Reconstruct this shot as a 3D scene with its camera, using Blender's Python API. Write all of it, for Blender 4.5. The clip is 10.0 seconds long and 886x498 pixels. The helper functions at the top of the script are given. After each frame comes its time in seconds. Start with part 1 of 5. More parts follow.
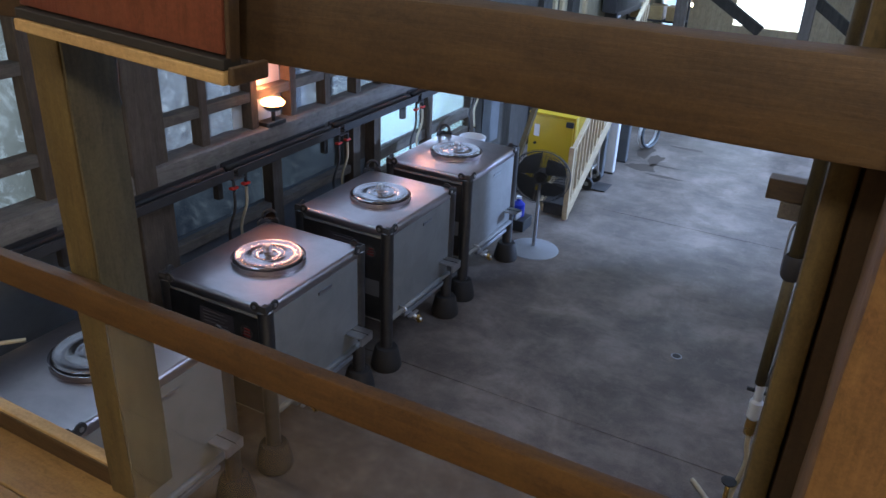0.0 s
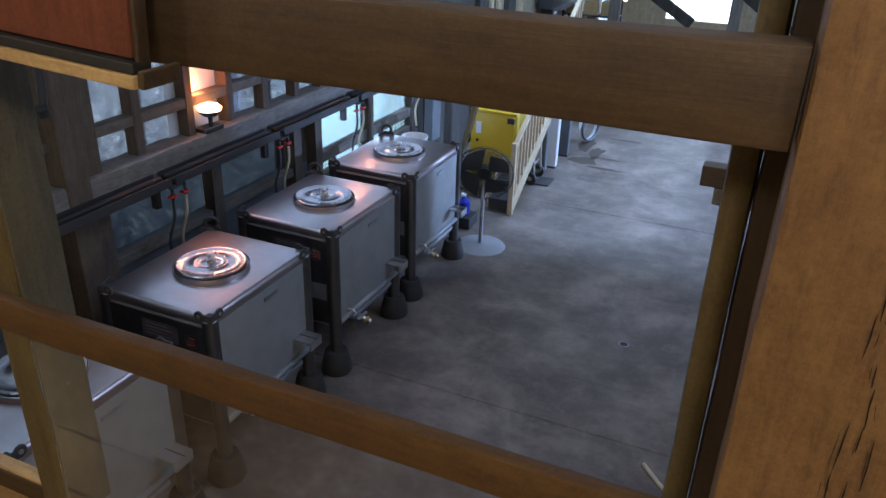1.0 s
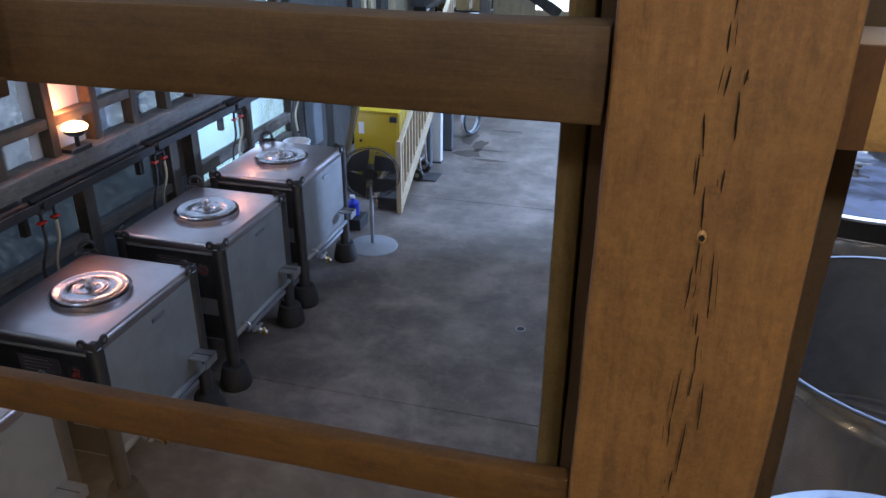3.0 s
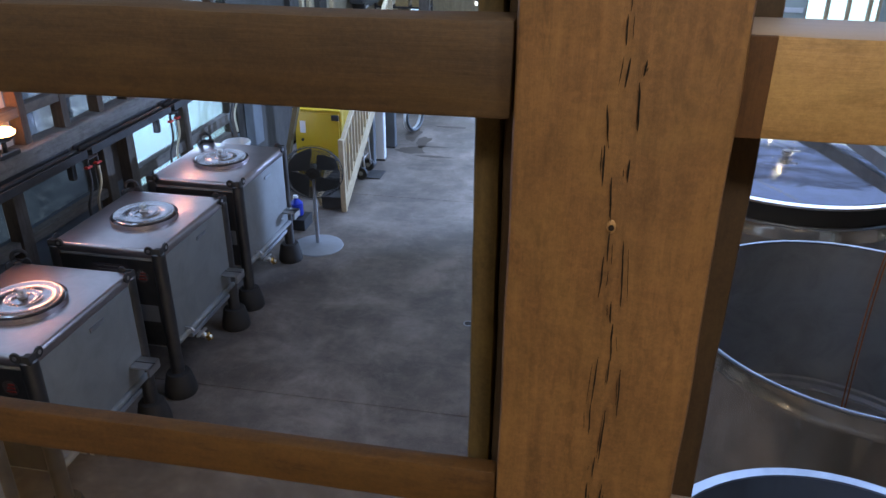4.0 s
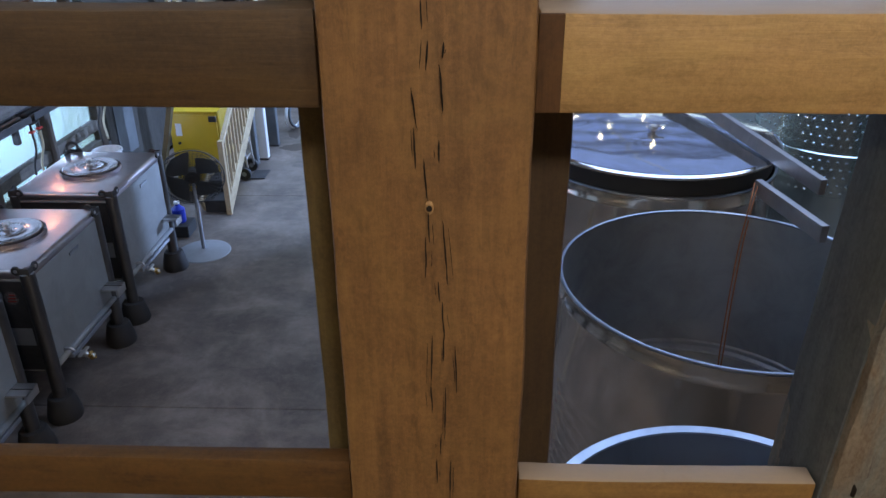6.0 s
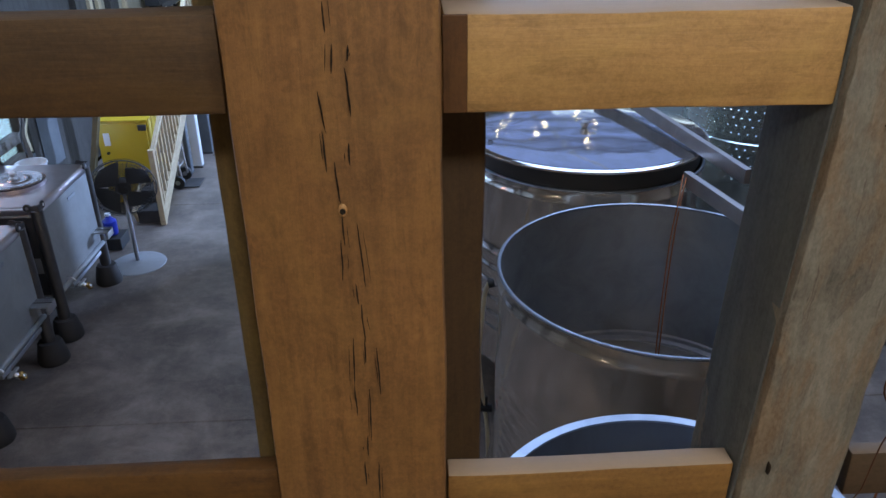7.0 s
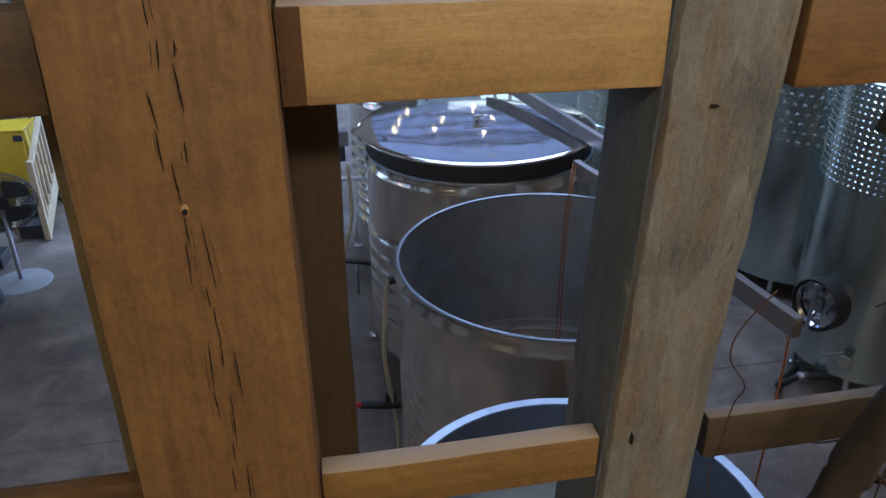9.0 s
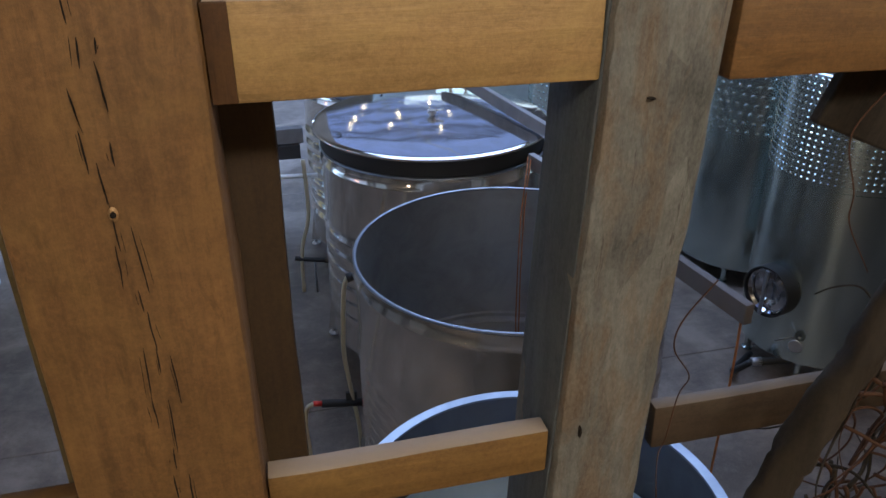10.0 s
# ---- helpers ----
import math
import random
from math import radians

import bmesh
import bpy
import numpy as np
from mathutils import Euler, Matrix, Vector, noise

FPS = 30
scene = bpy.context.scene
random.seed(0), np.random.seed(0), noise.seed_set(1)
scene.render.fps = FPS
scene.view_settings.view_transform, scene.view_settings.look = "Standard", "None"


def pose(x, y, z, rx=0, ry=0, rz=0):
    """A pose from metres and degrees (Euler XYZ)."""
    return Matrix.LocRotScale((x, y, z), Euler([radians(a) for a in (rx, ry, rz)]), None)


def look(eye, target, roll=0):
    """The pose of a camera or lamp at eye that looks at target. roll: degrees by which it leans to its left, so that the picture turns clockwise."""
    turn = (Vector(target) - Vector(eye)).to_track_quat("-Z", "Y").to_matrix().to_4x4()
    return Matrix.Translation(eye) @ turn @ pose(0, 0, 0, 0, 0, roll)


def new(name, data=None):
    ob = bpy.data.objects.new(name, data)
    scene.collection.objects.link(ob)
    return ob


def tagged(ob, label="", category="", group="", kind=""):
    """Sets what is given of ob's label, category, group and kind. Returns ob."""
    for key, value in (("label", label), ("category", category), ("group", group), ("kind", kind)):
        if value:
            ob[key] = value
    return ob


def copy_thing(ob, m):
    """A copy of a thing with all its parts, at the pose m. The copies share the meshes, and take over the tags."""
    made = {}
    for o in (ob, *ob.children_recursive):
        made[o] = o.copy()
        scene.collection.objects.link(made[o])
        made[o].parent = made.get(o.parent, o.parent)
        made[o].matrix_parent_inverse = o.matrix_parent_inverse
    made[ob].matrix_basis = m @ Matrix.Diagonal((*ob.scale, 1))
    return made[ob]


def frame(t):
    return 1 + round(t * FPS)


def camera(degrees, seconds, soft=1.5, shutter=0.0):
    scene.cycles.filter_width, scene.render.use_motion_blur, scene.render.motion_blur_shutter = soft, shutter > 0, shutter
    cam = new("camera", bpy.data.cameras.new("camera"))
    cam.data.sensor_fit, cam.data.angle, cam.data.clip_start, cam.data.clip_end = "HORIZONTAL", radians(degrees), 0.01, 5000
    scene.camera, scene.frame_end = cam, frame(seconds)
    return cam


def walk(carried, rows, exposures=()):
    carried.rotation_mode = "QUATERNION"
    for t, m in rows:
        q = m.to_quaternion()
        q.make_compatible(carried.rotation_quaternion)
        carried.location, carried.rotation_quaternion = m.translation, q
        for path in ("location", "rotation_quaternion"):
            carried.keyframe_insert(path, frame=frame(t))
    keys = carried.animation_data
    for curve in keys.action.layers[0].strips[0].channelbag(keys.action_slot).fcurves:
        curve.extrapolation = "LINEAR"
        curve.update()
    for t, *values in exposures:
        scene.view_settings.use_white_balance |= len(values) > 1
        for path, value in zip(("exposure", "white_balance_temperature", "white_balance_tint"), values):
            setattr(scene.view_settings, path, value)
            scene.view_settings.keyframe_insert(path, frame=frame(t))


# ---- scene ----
cam = camera(60.0, 10.0, soft=1.5)
PATH = [
    (0, (0.249, -0.194, 4.083), (-0.584, 1.405, 3.218), 2.64),
    (0.5, (0.265, -0.193, 4.083), (-0.511, 1.435, 3.218), 2.4),
    (1, (0.282, -0.187, 4.082), (-0.434, 1.47, 3.221), 1.9),
    (1.5, (0.295, -0.199, 4.084), (-0.366, 1.483, 3.228), 1.5),
    (2, (0.311, -0.2, 4.084), (-0.284, 1.508, 3.23), 1.0),
    (3.5, (0.353, -0.191, 4.082), (-0.046, 1.57, 3.221), 0.3),
    (4, (0.371, -0.187, 4.082), (0.037, 1.585, 3.218), 0.3),
    (4.5, (0.389, -0.186, 4.081), (0.11, 1.595, 3.215), 0.2),
    (5, (0.411, -0.183, 4.078), (0.202, 1.604, 3.204), 0.1),
    (5.5, (0.429, -0.184, 4.078), (0.287, 1.605, 3.195), -0.2),
    (7, (0.473, -0.19, 4.08), (0.551, 1.604, 3.198), -0.7),
    (7.5, (0.485, -0.194, 4.078), (0.627, 1.597, 3.198), -0.7),
    (8, (0.501, -0.198, 4.077), (0.707, 1.587, 3.198), -0.7),
    (8.5, (0.515, -0.199, 4.076), (0.776, 1.576, 3.193), -0.6),
    (9, (0.529, -0.198, 4.074), (0.845, 1.566, 3.184), -0.5),
    (9.5, (0.54, -0.195, 4.072), (0.905, 1.555, 3.175), -0.4),
    (10, (0.551, -0.193, 4.072), (0.966, 1.543, 3.17), -0.3),
]
walk(cam, [(t, look(eye, target, roll)) for t, eye, target, roll in PATH])

# ---- light ----
world = bpy.data.worlds.new("world")
scene.world = world
world.use_nodes = True
wn = world.node_tree
sky = wn.nodes.new("ShaderNodeTexSky")
sky.sky_type = "NISHITA"
sky.sun_disc = False
sky.sun_elevation, sky.sun_rotation = radians(40), radians(60)
wn.links.new(sky.outputs[0], wn.nodes["Background"].inputs[0])
wn.nodes["Background"].inputs[1].default_value = 0.06


def lamp(name, kind, m, power, colour, size=0.1, size_y=None):
    data = bpy.data.lights.new(name, kind)
    data.energy, data.color = power, colour
    if kind == "AREA":
        data.shape, data.size, data.size_y = "RECTANGLE", size, size_y or size
    elif kind in ("POINT", "SPOT"):
        data.shadow_soft_size = size
    ob = new(name, data)
    ob.matrix_world = m
    return ob


DAY = (0.45, 0.64, 1.0)
WARM = (1.0, 0.907, 0.79)
# roof lights over the far hall and the tank bay, the end door, the west windows
lamp("roof_light_lamp", "AREA", look((-1.3, 11.05, 6.3), (-1.3, 11.06, 0)), 560, (0.37, 0.575, 1.0), 4.0, 1.2)
lamp("roof_light_lamp", "AREA", look((4.45, 16.5, 6.3), (4.45, 16.51, 0)), 82, (0.40, 0.58, 1.0), 6.7, 12.2)
lamp("bay_light_lamp", "AREA", look((3.0, 6.25, 6.3), (3.0, 6.26, 0)), 300, (0.48, 0.65, 1.0), 6.1, 3.2)
lamp("end_door_lamp", "AREA", look((-2.1, 22.9, 2.0), (-2.0, 10, 1.2)), 200, DAY, 1.8, 2.2)
lamp("west_window_lamp", "AREA", look((-4.38, 6.9, 2.65), (0, 6.9, 2.65)), 27, DAY, 5.8, 1.5)
lamp("west_window_lamp", "AREA", look((-4.38, 2.35, 2.65), (0, 2.35, 2.65)), 2, DAY, 2.2, 1.4)
# cool fill for the posts' left sides, from an added, unseen high opening
lamp("west_fill_lamp", "AREA", look((-4.5, 2.75, 4.8), (0, 2.75, 3.6)), 46, (0.45, 0.68, 1.0), 4.3, 0.9)
lamp("low_window_lamp", "AREA", look((-4.38, 8.3, 1.3), (0, 8.3, 1.3)), 14, DAY, 2.2, 0.6)
# added spot that brightens the far floor and gives it a light edge
east = lamp("east_fill_spot", "SPOT", look((7.9, 17.9, 3.1), (-0.6, 11.6, 0)), 11000, (0.37, 0.56, 1.0), 0.12)
east.data.spot_size, east.data.spot_blend = radians(38), 0.8
HEAT_LAMPS = [(-4.40, 5.2, 1.985), (-4.40, 8.12, 1.985)]
for p, power in zip(HEAT_LAMPS, (9, 5)):
    lamp("heat_lamp_light", "POINT", pose(p[0] - 0.05, p[1] - 0.06, p[2] + 0.37), power, (1.0, 0.30, 0.12), 0.05)
LOFT_BULBS = [(-1.4, -2.2, 5.6), (0.9, -1.5, 5.35), (2.6, -1.4, 5.35), (-3.4, -2.0, 5.6)]
for p, power in zip(LOFT_BULBS, (57, 93, 92, 42)):
    lamp("loft_bulb_light", "POINT", pose(*p), power, WARM, 0.16)
# unseen warm fill added under the loft for tank fronts and near floor
UNDER_FILL = [(0.3, -0.7, 1.9), (-3.4, -1.6, 1.95)]
for p in UNDER_FILL:
    lamp("under_loft_fill", "POINT", pose(*p), 145 if p[0] > 0 else 8, WARM, 0.04)
HALL_BULBS = [(2.0, 14.3, 5.3), (4.5, 15.6, 5.3), (2.7, 17.2, 5.3), (2.3, 15.6, 5.3), (3.3, 15.6, 5.3), (2.9, 14.3, 5.3), (3.8, 13.5, 5.3), (4.4, 17.2, 5.3)]

# ---- materials ----
def nodes(name):
    m = bpy.data.materials.new(name)
    m.use_nodes = True
    t = m.node_tree
    return m, t, t.nodes["Principled BSDF"]


def add(t, kind, **values):
    n = t.nodes.new(kind)
    for k, v in values.items():
        n.inputs[k.replace("_", " ")].default_value = v
    return n


def ramp(t, source, stops):
    r = t.nodes.new("ShaderNodeValToRGB")
    els = r.color_ramp.elements
    while len(els) < len(stops):
        els.new(0.5)
    for e, (p, c) in zip(els, stops):
        e.position, e.color = p, (*c, 1)
    t.links.new(source, r.inputs[0])
    return r.outputs[0]


def mix(t, fac, a, b, how="MIX"):
    n = t.nodes.new("ShaderNodeMix")
    n.data_type, n.blend_type = "RGBA", how
    for s, v in ((n.inputs[0], fac), (n.inputs[6], a), (n.inputs[7], b)):
        if isinstance(v, (int, float)):
            s.default_value = v
        elif isinstance(v, tuple):
            s.default_value = (*v, 1)
        else:
            t.links.new(v, s)
    return n.outputs[2]


def coords(t, scale=(1, 1, 1), shift=True):
    c = t.nodes.new("ShaderNodeTexCoord")
    m = t.nodes.new("ShaderNodeMapping")
    m.inputs["Scale"].default_value = scale
    if shift:
        o = t.nodes.new("ShaderNodeObjectInfo")
        v = t.nodes.new("ShaderNodeVectorMath")
        v.operation = "SCALE"
        v.inputs[0].default_value = (7.3, 5.1, 3.7)
        t.links.new(o.outputs["Random"], v.inputs["Scale"])
        t.links.new(v.outputs[0], m.inputs["Location"])
    t.links.new(c.outputs["Object"], m.inputs["Vector"])
    return m.outputs[0]


def noise_tex(t, vector, scale, detail=4, rough=0.6, distortion=0.0):
    n = add(t, "ShaderNodeTexNoise", Scale=scale, Detail=detail, Roughness=rough, Distortion=distortion)
    t.links.new(vector, n.inputs["Vector"])
    return n.outputs[0]


def bump(t, bsdf, height, strength, distance=0.005):
    b = add(t, "ShaderNodeBump", Strength=strength, Distance=distance)
    t.links.new(height, b.inputs["Height"])
    t.links.new(b.outputs[0], bsdf.inputs["Normal"])


def wood(name, light, dark, axis="x", rough=0.6, grain=1.0, relief=0.5, saw=False, dust_light=0.0):
    """Sawn timber with the grain along one axis of the object."""
    m, t, b = nodes(name)
    stretch = {"x": (0.07, 1, 1), "y": (1, 0.07, 1), "z": (1, 1, 0.07)}[axis]
    v = coords(t, stretch)
    fine = noise_tex(t, v, 75 * grain, 6, 0.75, 0.3)
    wide = noise_tex(t, v, 14 * grain, 5, 0.65, 0.5)
    blot = noise_tex(t, coords(t), 7, 6, 0.7, 0.4)
    speck = noise_tex(t, coords(t), 150, 3, 0.8)
    c = ramp(t, wide, [(0.30, dark), (0.70, light)])
    c = mix(t, 0.5, c, ramp(t, fine, [(0.32, tuple(x * 0.6 for x in dark)), (0.62, light)]))
    c = mix(t, ramp(t, blot, [(0.40, (0, 0, 0)), (0.72, (0.55, 0.55, 0.55))]), c, tuple(x * 0.7 for x in dark))
    c = mix(t, 0.2, c, ramp(t, speck, [(0.35, tuple(x * 0.35 for x in dark)), (0.65, tuple(min(1, x * 1.25) for x in light))]))
    fleck = noise_tex(t, coords(t, tuple(0.35 if k < 1 else 1 for k in stretch)), 55 * grain, 5, 0.7, 0.6)
    c = mix(t, ramp(t, fleck, [(0.56, (0, 0, 0)), (0.70, (0.5, 0.5, 0.5))]), c, tuple(x * 0.45 for x in dark))
    tint = noise_tex(t, coords(t, tuple(0.5 if k < 1 else 1 for k in stretch)), 18, 4, 0.6, 0.8)
    c = mix(t, ramp(t, tint, [(0.45, (0, 0, 0)), (0.75, (0.3, 0.3, 0.3))]), c, (light[0] * 1.15, light[1] * 1.3, light[2] * 1.1))
    # upward faces turn pale: settled dust plus daylight from above in the colour
    if dust_light:
        g = t.nodes.new("ShaderNodeNewGeometry")
        up = t.nodes.new("ShaderNodeSeparateXYZ")
        t.links.new(g.outputs["Normal"], up.inputs[0])
        top_tone = mix(t, 0.35, up.outputs[2], blot)
        c = mix(t, ramp(t, top_tone, [(0.55, (0, 0, 0)), (0.80, (dust_light, dust_light, dust_light))]), c, (0.38, 0.33, 0.285))
    height = fine
    if saw:
        across = noise_tex(t, coords(t, (0.12, 0.12, 1)), 48, 4, 0.6, 0.2)
        c = mix(t, ramp(t, across, [(0.45, (0, 0, 0)), (0.75, (0.18, 0.18, 0.18))]), c, tuple(x * 0.72 for x in dark))
        height = mix(t, 0.5, fine, across)
    t.links.new(c, b.inputs["Base Color"])
    t.links.new(ramp(t, wide, [(0.3, (rough * 1.2,) * 3), (0.7, (rough * 0.85,) * 3)]), b.inputs["Roughness"])
    bump(t, b, height, relief, 0.002)
    return m


def metal(name, base, rough=0.3, streak=(1, 1, 0.05), dirt=0.25, relief=0.05, metallic=1.0, uneven=1.0):
    """Worked sheet metal with a brushed grain and smudges."""
    m, t, b = nodes(name)
    brushed = noise_tex(t, coords(t, streak), 120, 3, 0.6)
    smudge = noise_tex(t, coords(t), 3.5, 5, 0.65, 0.6)
    c = mix(t, ramp(t, smudge, [(0.4, (0, 0, 0)), (0.75, (dirt, dirt, dirt))]), base, tuple(x * 0.45 for x in base))
    t.links.new(c, b.inputs["Base Color"])
    b.inputs["Metallic"].default_value = metallic
    r = t.nodes.new("ShaderNodeMapRange")
    r.inputs[3].default_value, r.inputs[4].default_value = rough * (1 - 0.25 * uneven), rough * (1 + 0.4 * uneven)
    t.links.new(smudge, r.inputs[0])
    t.links.new(r.outputs[0], b.inputs["Roughness"])
    bump(t, b, brushed, relief, 0.001)
    return m


def plain(name, base, rough=0.5, metallic=0.0, vary=0.25, scale=9):
    m, t, b = nodes(name)
    n = noise_tex(t, coords(t), scale, 5, 0.65)
    c = mix(t, ramp(t, n, [(0.35, (0, 0, 0)), (0.7, (vary, vary, vary))]), base, tuple(x * 0.5 for x in base))
    t.links.new(c, b.inputs["Base Color"])
    b.inputs["Roughness"].default_value, b.inputs["Metallic"].default_value = rough, metallic
    bump(t, b, n, 0.1, 0.002)
    return m


def glow(name, colour, strength):
    m, t, b = nodes(name)
    b.inputs["Base Color"].default_value = (*colour, 1)
    b.inputs["Emission Color"].default_value = (*colour, 1)
    b.inputs["Emission Strength"].default_value = strength
    b.inputs["Specular IOR Level"].default_value = 0.0
    return m


def murky(name, low, high, strength, scale=5.0, flecks=0.9):
    """Daylight seen through dirty panes: uneven, with bright flecks."""
    m, t, b = nodes(name)
    v = coords(t, shift=False)
    soft = noise_tex(t, v, scale * 0.45, 4, 0.6, 0.5)
    fleck = noise_tex(t, coords(t, (1, 1, 0.6), False), scale * 5, 6, 0.75, 1.5)
    c = ramp(t, soft, [(0.35, low), (0.68, high)])
    c = mix(t, ramp(t, fleck, [(0.53, (0, 0, 0)), (0.60, (flecks,) * 3)]), c, (0.85, 1.0, 1.15))
    b.inputs["Base Color"].default_value = (0, 0, 0, 1)
    t.links.new(c, b.inputs["Emission Color"])
    b.inputs["Emission Strength"].default_value = strength
    b.inputs["Specular IOR Level"].default_value = 0.0
    return m


def concrete(name):
    """Worn cellar concrete: brown-grey, pale drag marks, dark tracks and fine grit."""
    m, t, b = nodes(name)
    v = coords(t, shift=False)
    mid = noise_tex(t, v, 1.3, 9, 0.7, 0.25)
    patch = noise_tex(t, coords(t, (1.0, 0.7, 1.0), False), 0.75, 5, 0.6, 0.4)
    drag = noise_tex(t, coords(t, (0.35, 1.0, 1.0), False), 2.8, 9, 0.72, 0.2)
    track = noise_tex(t, coords(t, (1.0, 0.25, 1.0), False), 1.9, 8, 0.7, 0.3)
    worn = noise_tex(t, v, 6.5, 7, 0.75, 0.3)
    fine = noise_tex(t, v, 85, 4, 0.75)
    c = ramp(t, mid, [(0.38, (0.07, 0.050, 0.039)), (0.5, (0.138, 0.104, 0.084)), (0.62, (0.24, 0.192, 0.16))])
    c = mix(t, ramp(t, patch, [(0.42, (0.5, 0.5, 0.5)), (0.58, (0, 0, 0))]), c, (0.055, 0.041, 0.033))
    c = mix(t, ramp(t, drag, [(0.52, (0, 0, 0)), (0.70, (0.45, 0.45, 0.45))]), c, (0.31, 0.255, 0.215))
    c = mix(t, ramp(t, track, [(0.53, (0, 0, 0)), (0.68, (0.5, 0.5, 0.5))]), c, (0.058, 0.045, 0.038))
    c = mix(t, ramp(t, worn, [(0.52, (0, 0, 0)), (0.72, (0.35, 0.35, 0.35))]), c, (0.29, 0.24, 0.205))
    c = mix(t, 0.22, c, ramp(t, fine, [(0.3, (0.04, 0.034, 0.03)), (0.7, (0.24, 0.21, 0.19))]))
    t.links.new(c, b.inputs["Base Color"])
    t.links.new(ramp(t, drag, [(0.3, (0.5, 0.5, 0.5)), (0.7, (0.72, 0.72, 0.72))]), b.inputs["Roughness"])
    bump(t, b, worn, 0.15, 0.003)
    return m


def weathered(name, worn=(0.135, 0.085, 0.042), how_worn=0.9):
    """Old grey timber: silvered patches, brown worn slivers, checks along the grain."""
    m, t, b = nodes(name)
    v = coords(t, (1, 1, 0.16))
    big = noise_tex(t, coords(t, (1, 1, 0.4)), 11, 6, 0.7, 0.3)
    streak = noise_tex(t, v, 70, 6, 0.75, 0.25)
    check = noise_tex(t, coords(t, (1, 1, 0.06)), 95, 4, 0.7, 0.2)
    chip = noise_tex(t, coords(t, (1, 1, 0.3)), 22, 5, 0.65, 0.7)
    sliver = add(t, "ShaderNodeTexVoronoi", Scale=16.0, Randomness=1.0)
    t.links.new(coords(t, (1.6, 1, 0.35)), sliver.inputs["Vector"])
    c = ramp(t, big, [(0.38, (0.034, 0.039, 0.039)), (0.5, (0.088, 0.097, 0.094)), (0.62, (0.185, 0.2, 0.19))])
    c = mix(t, 0.3, c, ramp(t, sliver.outputs["Color"], [(0.2, (0.04, 0.042, 0.04)), (0.8, (0.26, 0.265, 0.24))]))
    c = mix(t, ramp(t, chip, [(0.44, (0, 0, 0)), (0.62, (how_worn,) * 3)]), c, worn)
    c = mix(t, 0.25, c, ramp(t, streak, [(0.34, (0.045, 0.043, 0.038)), (0.62, (0.25, 0.25, 0.225))]))
    c = mix(t, ramp(t, check, [(0.62, (0, 0, 0)), (0.68, (0.8, 0.8, 0.8))]), c, (0.04, 0.035, 0.03))
    grit = noise_tex(t, coords(t, (1, 1, 0.5)), 260, 4, 0.8)
    c = mix(t, 0.18, c, ramp(t, grit, [(0.36, (0.03, 0.03, 0.028)), (0.64, (0.30, 0.295, 0.28))]))
    t.links.new(c, b.inputs["Base Color"])
    b.inputs["Roughness"].default_value = 0.8
    bump(t, b, mix(t, 0.5, streak, chip), 1.0, 0.005)
    return m


RAIL_WOOD = wood("golden rail timber", (0.395, 0.252, 0.104), (0.265, 0.16, 0.06), "x", dust_light=1.0)
# dark tone of the shadow the thick post throws on the golden rail
RAIL_SHADE = wood("rail end in the post's shadow tone", (0.085, 0.036, 0.009), (0.055, 0.023, 0.006), "z")
RAIL_END = wood("reddish stained rail end", (0.19, 0.098, 0.032), (0.12, 0.06, 0.02), "x")
RAIL_MID = wood("worn golden rail timber", (0.25, 0.142, 0.045), (0.16, 0.085, 0.026), "x", dust_light=0.65)
RAIL_BROWN = wood("brown rail timber", (0.115, 0.056, 0.013), (0.048, 0.021, 0.006), "x")
RAIL_DARK = wood("dark rail timber", (0.077, 0.043, 0.0165), (0.029, 0.016, 0.0065), "x", dust_light=0.15)
POST_WOOD = wood("reddish post timber", (0.226, 0.121, 0.046), (0.108, 0.053, 0.019), "z", relief=0.9, saw=True)
RAIL_GREY = wood("dusty grey brown rail timber", (0.072, 0.051, 0.034), (0.038, 0.026, 0.018), "x", dust_light=0.3)
# darker version of the backing timber, with shade included in the colour
POST_DARK = wood("shaded backing timber", (0.062, 0.036, 0.016), (0.03, 0.017, 0.008), "z")
POST_BACK = wood("olive post timber", (0.135, 0.095, 0.034), (0.062, 0.044, 0.017), "z")
POST_GREY = weathered("weathered grey timber")
# blue-grey holds the cool daylight on the grey post's side
POST_COOL_SIDE = wood("post side in cool daylight tone", (0.108, 0.126, 0.138), (0.054, 0.063, 0.07), "z", 0.85)
# for the slim post's side: weathered grey plus the cool light falling there
POST_SIDE = wood("grey olive timber", (0.10, 0.085, 0.05), (0.05, 0.043, 0.027), "z", 0.8)
BOARD_RED = wood("red stained board", (0.21, 0.068, 0.042), (0.10, 0.030, 0.02), "z", 0.35, 0.5)
BOARD_TAN = wood("pale pine", (0.52, 0.36, 0.17), (0.36, 0.225, 0.09), "x")
PINE_Z = wood("pale pine upright", (0.56, 0.44, 0.29), (0.40, 0.29, 0.16), "z")
PINE_Y = wood("pale pine lengthwise", (0.56, 0.44, 0.29), (0.40, 0.29, 0.16), "y")
OLD_Z = wood("old dark stud", (0.13, 0.10, 0.08), (0.06, 0.045, 0.035), "z", 0.8)
OLD_Y = wood("old dark beam", (0.19, 0.165, 0.145), (0.075, 0.062, 0.052), "y", 0.85, 0.7, 1.0)
SILL = wood("weathered sill", (0.27, 0.25, 0.235), (0.10, 0.09, 0.085), "y", 0.9, 0.4, 1.0)
WALL_DARK = wood("smoked boards", (0.06, 0.052, 0.045), (0.03, 0.025, 0.022), "z", 0.85)
PLANK_Y = wood("loft plank", (0.33, 0.20, 0.075), (0.22, 0.125, 0.045), "x")
CRACK = plain("crack shadow", (0.008, 0.005, 0.003), 1.0)
